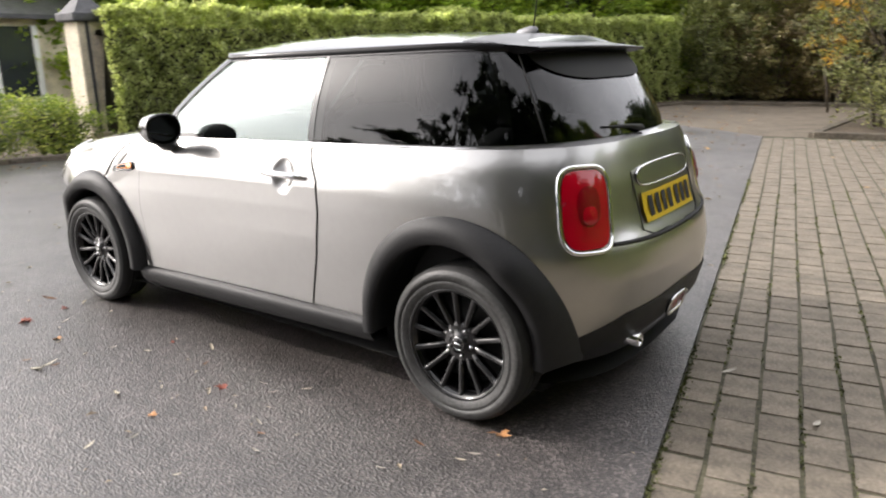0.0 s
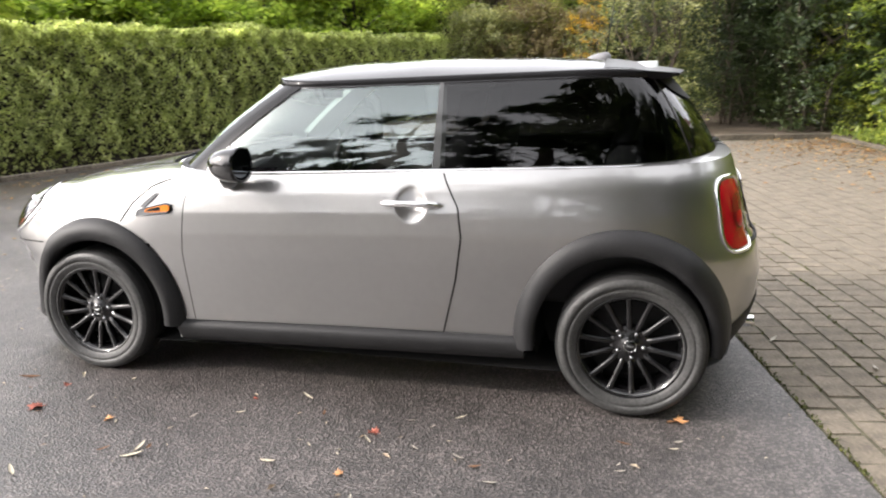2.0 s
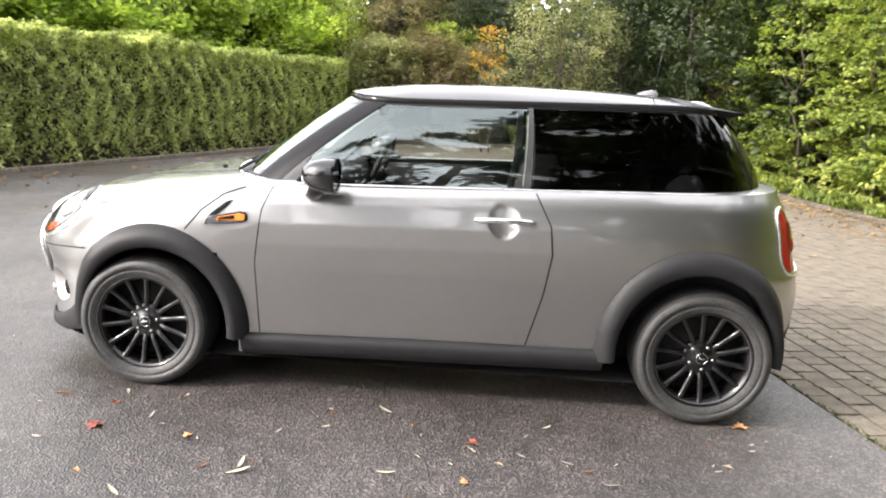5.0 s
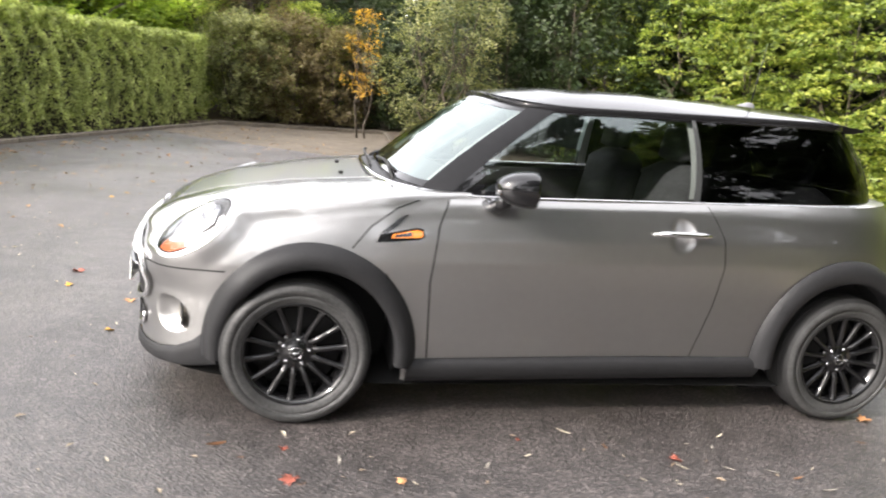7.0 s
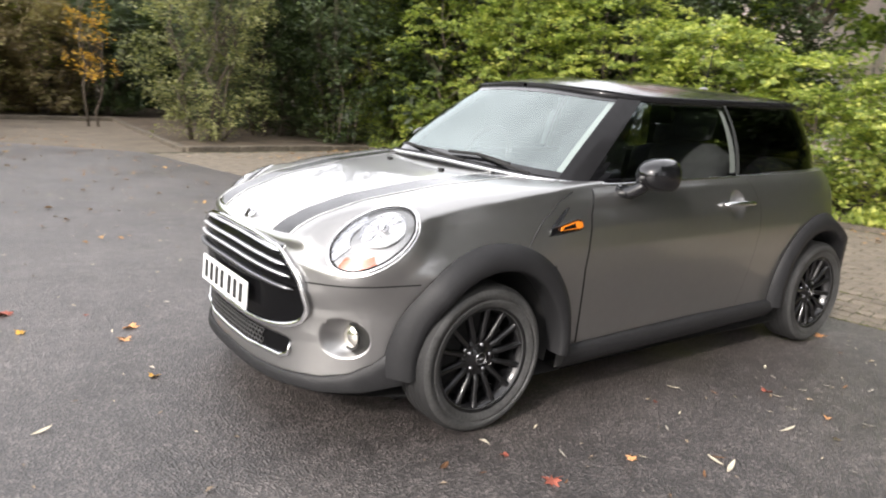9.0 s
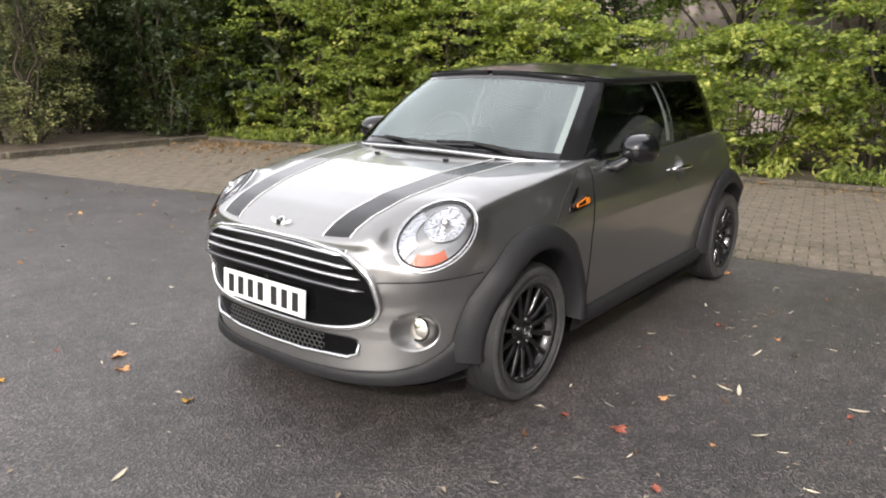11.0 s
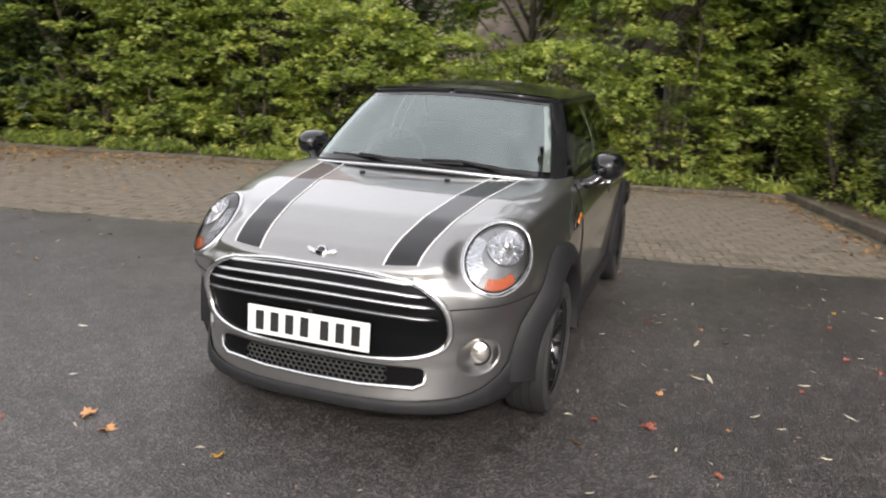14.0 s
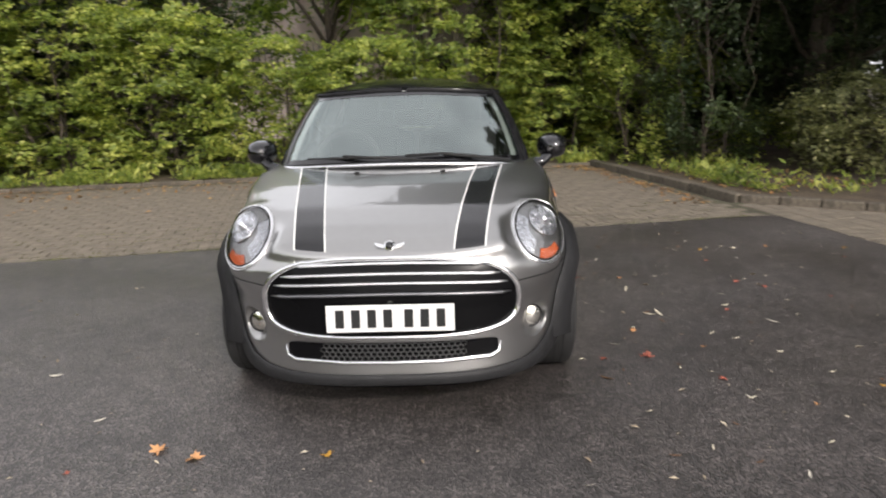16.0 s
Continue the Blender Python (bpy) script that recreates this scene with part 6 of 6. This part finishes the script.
# ---------------------------------------------------------------- paving blocks
def build_paving():
    base = slab("pavement", [(A_APRON - 0.004, B_END), (A_APRON - 0.004, B_FAR), (A_KERB, B_FAR), (A_KERB, B_END)], -0.006, -0.07, JOINT, "brick-paved parking bay with mossy joints", "pavement")
    slab("pavement_far", [(A_CORNER, B_FAR - 0.004), (A_APRON - 0.004, B_FAR - 0.004), (-0.904, -10.204), (0.796, -12.004), (hedge_a(-13.4) + 0.2, -13.404), (hedge_a(B_BACK) + 0.4, B_BACK), (A_BACK, B_BACK)], -0.002, -0.07, PAVE_FAR, "worn brown brick paving strewn with leaves", "pavement")
    slab("pavement_side", [(A_KERB + 4.0, B_END + 0.004), (4.0, B_END + 0.004), (4.0, B_END + 1.896), (-1.25, B_END + 1.896), (-1.32, B_END + 1.35), (A_KERB + 4.0, B_END + 0.24)], -0.008, -0.07, JOINT, "strip of brick paving beside the kerb", "pavement")
    P, Q = 0.148, 0.212
    meshes = []
    for k in range(6):
        bm = box(P - 0.010, Q - 0.006, 0.05, Matrix(), 0.0, 1)
        for v in bm.verts:
            if v.co.z > 0:
                v.co.x *= 0.955
                v.co.y *= 0.955
            v.co += Vector((random.uniform(-0.003, 0.003), random.uniform(-0.003, 0.003), random.uniform(-0.0015, 0.0015) if v.co.z > 0 else 0))
        meshes.append(finish(bm, "paver", PAVER, False))
    verts, faces = [], []
    near = 0
    def place(a, b, parent):
        nonlocal near
        z = -0.026 + random.uniform(-0.0025, 0.0025)
        if parent is not None and near < 300 and -2.9 < a and -1.6 < b < 2.6:
            near += 1
            o = new("paver", random.choice(meshes))
            o.parent = parent
            x, y, _ = lot(a, b)
            o.matrix_basis = pose(x, y, z, random.uniform(-0.5, 0.5), random.uniform(-0.5, 0.5), LOT_DEG + random.choice((0, 180)))
            return
        k = len(verts)
        hx, hy = (P - 0.010) / 2, (Q - 0.006) / 2
        tl = random.uniform(-0.0015, 0.0015)
        for sx, sy in ((-1, -1), (1, -1), (1, 1), (-1, 1)):
            p = lot(a + sx * hx * 0.955, b + sy * hy * 0.955)
            verts.append((p[0], p[1], z + 0.025 + sx * tl))
        for sx, sy in ((-1, -1), (1, -1), (1, 1), (-1, 1)):
            p = lot(a + sx * hx, b + sy * hy)
            verts.append((p[0], p[1], z + 0.010))
        faces.append((k, k + 1, k + 2, k + 3))
        for i in range(4):
            faces.append((k + i, k + 4 + i, k + 4 + (i + 1) % 4, k + (i + 1) % 4))
    row = 0
    a = A_APRON - P / 2 - 0.01
    while a > A_KERB + P / 2 + 0.06:
        b = B_END - Q / 2 - 0.08 - (Q / 2 if row % 2 else 0)
        while b > B_FAR + Q / 2 + 0.08:
            place(a + 0.003 * math.sin(b * 1.7), b, base)
            b -= Q
        a -= P
        row += 1
    a = A_KERB + 4.2
    while a < 3.9:
        b = B_END + Q / 2 + 0.02
        while b < B_END + 1.8:
            if b < B_END + 0.1 + max(0.0, (a - A_KERB - 4.0) * 1.1) or a > -1.1:
                place(a, b, None)
            b += Q
        a += P
    me = bpy.data.meshes.new("paver_rest")
    me.from_pydata(verts, [], faces)
    me.materials.append(PAVER_REST)
    o = new("paver_rest", me)
    o.parent = base
    tagged(o, "", "", "", "stuff")


# ---------------------------------------------------------------- fallen leaves
def litter_mesh(kind, material):
    bm = bmesh.new()
    if kind == "maple":
        pts = []
        for i in range(20):
            t = 2 * math.pi * i / 20
            r = 0.5 * (1.0 if i % 4 == 0 else 0.78 if i % 4 == 2 else 0.46)
            pts.append((r * math.cos(t), r * math.sin(t), 0.10 * math.sin(2.2 * t) + 0.14 * r))
        c = bm.verts.new((0, 0, 0))
        vs = [bm.verts.new(p) for p in pts]
        for i in range(20):
            bm.faces.new([c, vs[i], vs[(i + 1) % 20]])
    else:
        rows = []
        for i in range(9):
            t = i / 8
            w = 0.11 * math.sin(math.pi * min(1, t * 0.96 + 0.02)) ** 0.8
            x = t - 0.5
            curl = 0.25 * (t - 0.5) ** 2
            rows.append([Vector((x, -w, curl + 0.10 * w + 0.02)), Vector((x, 0.05 * math.sin(3 * t), curl)), Vector((x, w, curl + 0.25 * w + 0.02))])
        grid(rows, False, bm)
    return finish(bm, "leaf_blade", material)


def build_litter():
    pale = [mat("pale_leaf", (0.52, 0.47, 0.36), 0.7, 0, 0, 0.25, 40), mat("grey_leaf", (0.42, 0.39, 0.33), 0.75, 0, 0, 0.25, 40)]
    brown = mat("dry_leaf", (0.17, 0.085, 0.04), 0.8, 0, 0, 0.3, 40)
    red = mat("red_leaf", (0.30, 0.085, 0.055), 0.7, 0, 0, 0.3, 40)
    gold = mat("gold_leaf", (0.55, 0.30, 0.04), 0.7, 0, 0, 0.25, 40)
    orange = mat("orange_leaf", (0.55, 0.28, 0.12), 0.7, 0, 0, 0.25, 40)
    kinds = {"slim_pale": litter_mesh("slim", pale[0]), "slim_grey": litter_mesh("slim", pale[1]), "slim_brown": litter_mesh("slim", brown), "maple_red": litter_mesh("maple", red), "maple_gold": litter_mesh("maple", gold), "maple_orange": litter_mesh("maple", orange)}
    words = {"slim_pale": "slim pale dry leaf lying on the ground", "slim_grey": "slim greyish dry leaf lying on the ground", "slim_brown": "brown curled leaf lying on the ground", "maple_red": "red lobed leaf lying on the asphalt", "maple_gold": "yellow lobed leaf lying on the asphalt", "maple_orange": "pale orange lobed leaf lying on the asphalt"}
    def drop(x, y, kind, size, z=0.004):
        o = new("fallen_leaf", kinds[kind])
        o.matrix_basis = pose(x, y, z, RNG.uniform(-12, 12), RNG.uniform(-12, 12), RNG.uniform(0, 360)) @ Matrix.Diagonal((size, size, size, 1))
        tagged(o, words[kind], "leaf", "fallen leaves")
    for x, y, kind, size in ((-1.44, 0.82, "maple_orange", 0.10), (-0.275, 1.155, "maple_red", 0.07), (0.04, 1.44, "slim_pale", 0.08), (0.58, 1.45, "slim_pale", 0.075), (0.12, 0.91, "slim_pale", 0.07), (2.205, -0.25, "maple_gold", 0.065), (2.15, -0.933, "maple_orange", 0.10), (2.214, -0.768, "maple_orange", 0.09), (2.63, -1.05, "maple_gold", 0.07), (2.67, -1.38, "maple_red", 0.11), (2.68, 0.09, "slim_pale", 0.08), (0.57, 1.51, "slim_pale", 0.09), (0.94, 1.70, "slim_pale", 0.08), (0.44, 1.96, "slim_pale", 0.09), (0.76, 2.12, "slim_grey", 0.07), (1.36, -1.76, "slim_grey", 0.08), (1.53, 0.99, "slim_brown", 0.09), (-1.97, -0.19, "slim_grey", 0.08), (-2.36, 0.1, "slim_grey", 0.09), (1.25, 1.25, "maple_red", 0.09)):
        drop(x, y, kind, size)
    spots = 0
    while spots < 270:
        x, y = RNG.uniform(-2.0, 7.0), RNG.uniform(-10, 3.6)
        if RNG.uniform() < 0.45:
            x, y = RNG.uniform(-1.5, 4.2), RNG.uniform(0.9, 2.9)
        if abs(y) < 0.95 and -2.0 < x < 2.1:
            continue
        a = x * EX.x + y * EX.y
        b = x * EY.x + y * EY.y
        if a < A_APRON + 0.05 or a > hedge_a(b) - 0.3 or b > B_END:
            continue
        kind = RNG.choice(list(kinds), p=(0.40, 0.27, 0.19, 0.05, 0.05, 0.04))
        drop(x, y, kind, RNG.uniform(0.022, 0.058))
        spots += 1
    # small bits of leaf and twig strewn all over the asphalt
    n_ = 1500
    x, y = RNG.uniform(-2.2, 7.0, n_), RNG.uniform(-9.0, 4.2, n_)
    a, b = x * EX.x + y * EX.y, x * EY.x + y * EY.y
    keep = (a > A_APRON + 0.05) & (a < 8.3 + 0.527 * b) & (b < B_END) & ~((np.abs(y) < 0.9) & (x > -1.85) & (x < 2.0))
    x, y = x[keep], y[keep]
    n_ = len(x)
    nm = np.tile(np.array([0, 0, 1.0]), (n_, 1)) + RNG.normal(0, 0.22, (n_, 3))
    al = RNG.normal(0, 1, (n_, 3)) * np.array([1, 1, 0.12])
    o = new("leaf_bits", leaf_mesh("leaf_bits", np.stack([x, y, RNG.uniform(0.004, 0.010, n_)], 1), al, nm, RNG.uniform(0.010, 0.034, n_) * RNG.choice([1.0, 1.0, 1.6], n_), leaf_mat("leaf_bit", (0.13, 0.075, 0.045), (0.40, 0.33, 0.24), (0.62, 0.57, 0.46), 0.1), 0.34))
    tagged(o, "small pale and brown bits of leaf strewn over the asphalt", "leaves", "", "stuff")
    # drift of leaves along the kerbs
    n_ = 3200
    a = A_KERB + 0.12 + np.abs(RNG.normal(0, 0.45, n_))
    b = RNG.uniform(B_FAR, B_END - 0.1, n_)
    sel = RNG.uniform(0, 1, n_) < 0.30
    b[sel] = B_END - 0.15 - np.abs(RNG.normal(0, 0.16, sel.sum()))
    a[sel] = RNG.uniform(A_KERB, A_KERB + 4, sel.sum())
    hg = RNG.uniform(0, 1, n_) < 0.22
    b[hg] = RNG.uniform(-12, 0, hg.sum())
    a[hg] = hedge_a(b[hg]) - 0.2 - np.abs(RNG.normal(0, 0.3, hg.sum()))
    bed = RNG.uniform(0, 1, n_) < 0.25
    z = np.full(n_, 0.010)
    b[bed] = B_END + 0.35 + RNG.uniform(0, 1, bed.sum()) * 1.8
    a[bed] = RNG.uniform(A_KERB + 0.5, A_KERB + 3.9, bed.sum())
    z[bed] = 0.062
    far = RNG.uniform(0, 1, n_) < 0.22
    b[far] = RNG.uniform(-16, -3, far.sum())
    a[far] = A_APRON + 0.2 + RNG.uniform(0, 1, far.sum()) * (hedge_a(b[far]) - A_APRON - 0.5)
    z[far] = 0.008
    bay = RNG.uniform(0, 1, n_) < 0.30
    b[bay] = B_FAR + 0.3 + np.abs(RNG.normal(0, 2.6, bay.sum()))
    a[bay] = A_KERB + 0.2 + np.abs(RNG.normal(0, 1.2, bay.sum()))
    z[bay] = 0.008
    c = np.stack([a * EX.x + b * EY.x, a * EX.y + b * EY.y, z + RNG.uniform(0, 0.012, n_)], 1)
    nm = np.tile(np.array([0, 0, 1.0]), (n_, 1)) + RNG.normal(0, 0.25, (n_, 3))
    al = RNG.normal(0, 1, (n_, 3)) * np.array([1, 1, 0.15])
    o = new("leaf_litter", leaf_mesh("leaf_litter", c, al, nm, RNG.uniform(0.03, 0.08, n_), leaf_mat("litter", (0.16, 0.08, 0.035), (0.30, 0.17, 0.07), (0.5, 0.32, 0.12), 0.1), 0.6))
    tagged(o, "drift of brown and tan fallen leaves along the kerbs", "leaves", "", "stuff")


def build_moss():
    """Moss and fine grass along the edge of the asphalt and in the long joints."""
    n_ = 9000
    row = RNG.choice([0, 0, 0, 1, 2, 3, 4, 5, 6, 7], n_)
    b = RNG.uniform(-5.0, 3.9, n_)
    a = A_APRON - 0.008 - 0.148 * row + RNG.normal(0, 0.006, n_) - np.where(row == 0, np.abs(RNG.normal(0, 0.010, n_)), 0)
    keep = np.sin(2.3 * b + 1.9 * row) + np.sin(6.1 * b - 2.7 * row) + RNG.normal(0, 0.5, n_) > np.where(row == 0, -0.3, 0.5)
    a, b = a[keep], b[keep]
    k = len(a)
    c = np.stack([a * EX.x + b * EY.x, a * EX.y + b * EY.y, RNG.uniform(-0.004, 0.006, k)], 1)
    al = RNG.normal(0, 0.8, (k, 3)) + np.array([[0, 0, 0.4]])
    nm = RNG.normal(0, 0.5, (k, 3)) + np.array([[0, 0, 0.8]])
    o = new("moss", leaf_mesh("moss", c, al, nm, RNG.uniform(0.008, 0.022, k), leaf_mat("moss_green", (0.035, 0.04, 0.012), (0.075, 0.085, 0.022), (0.15, 0.16, 0.04), 0.1, 3.0), 0.6))
    tagged(o, "green moss in the paving joints and along the asphalt edge", "moss", "", "stuff")


# ---------------------------------------------------------------- build
build_setting()
kerb_run([(A_KERB, B_END), (A_KERB, B_FAR)], 0.055)
kerb_run([(A_KERB, B_END), (A_KERB + 4.0, B_END + 0.15)])
kerb_run([(A_KERB + 4.0, B_END + 0.15), (-1.42, B_END + 1.3), (-1.1, B_END + 2.2)], unit=0.45)
kerb_run([(A_KERB, B_FAR), (A_CORNER, B_FAR), (A_BACK, B_BACK), (hedge_a(B_BACK) + 0.2, B_BACK)])
kerb_run([(hedge_a(2.0) + 0.25, 2.0), (hedge_a(B_BACK) + 0.25, B_BACK)], 0.07)
build_car()
build_planting()
build_pillar()
build_house_behind()
build_litter()
build_moss()
build_paving()
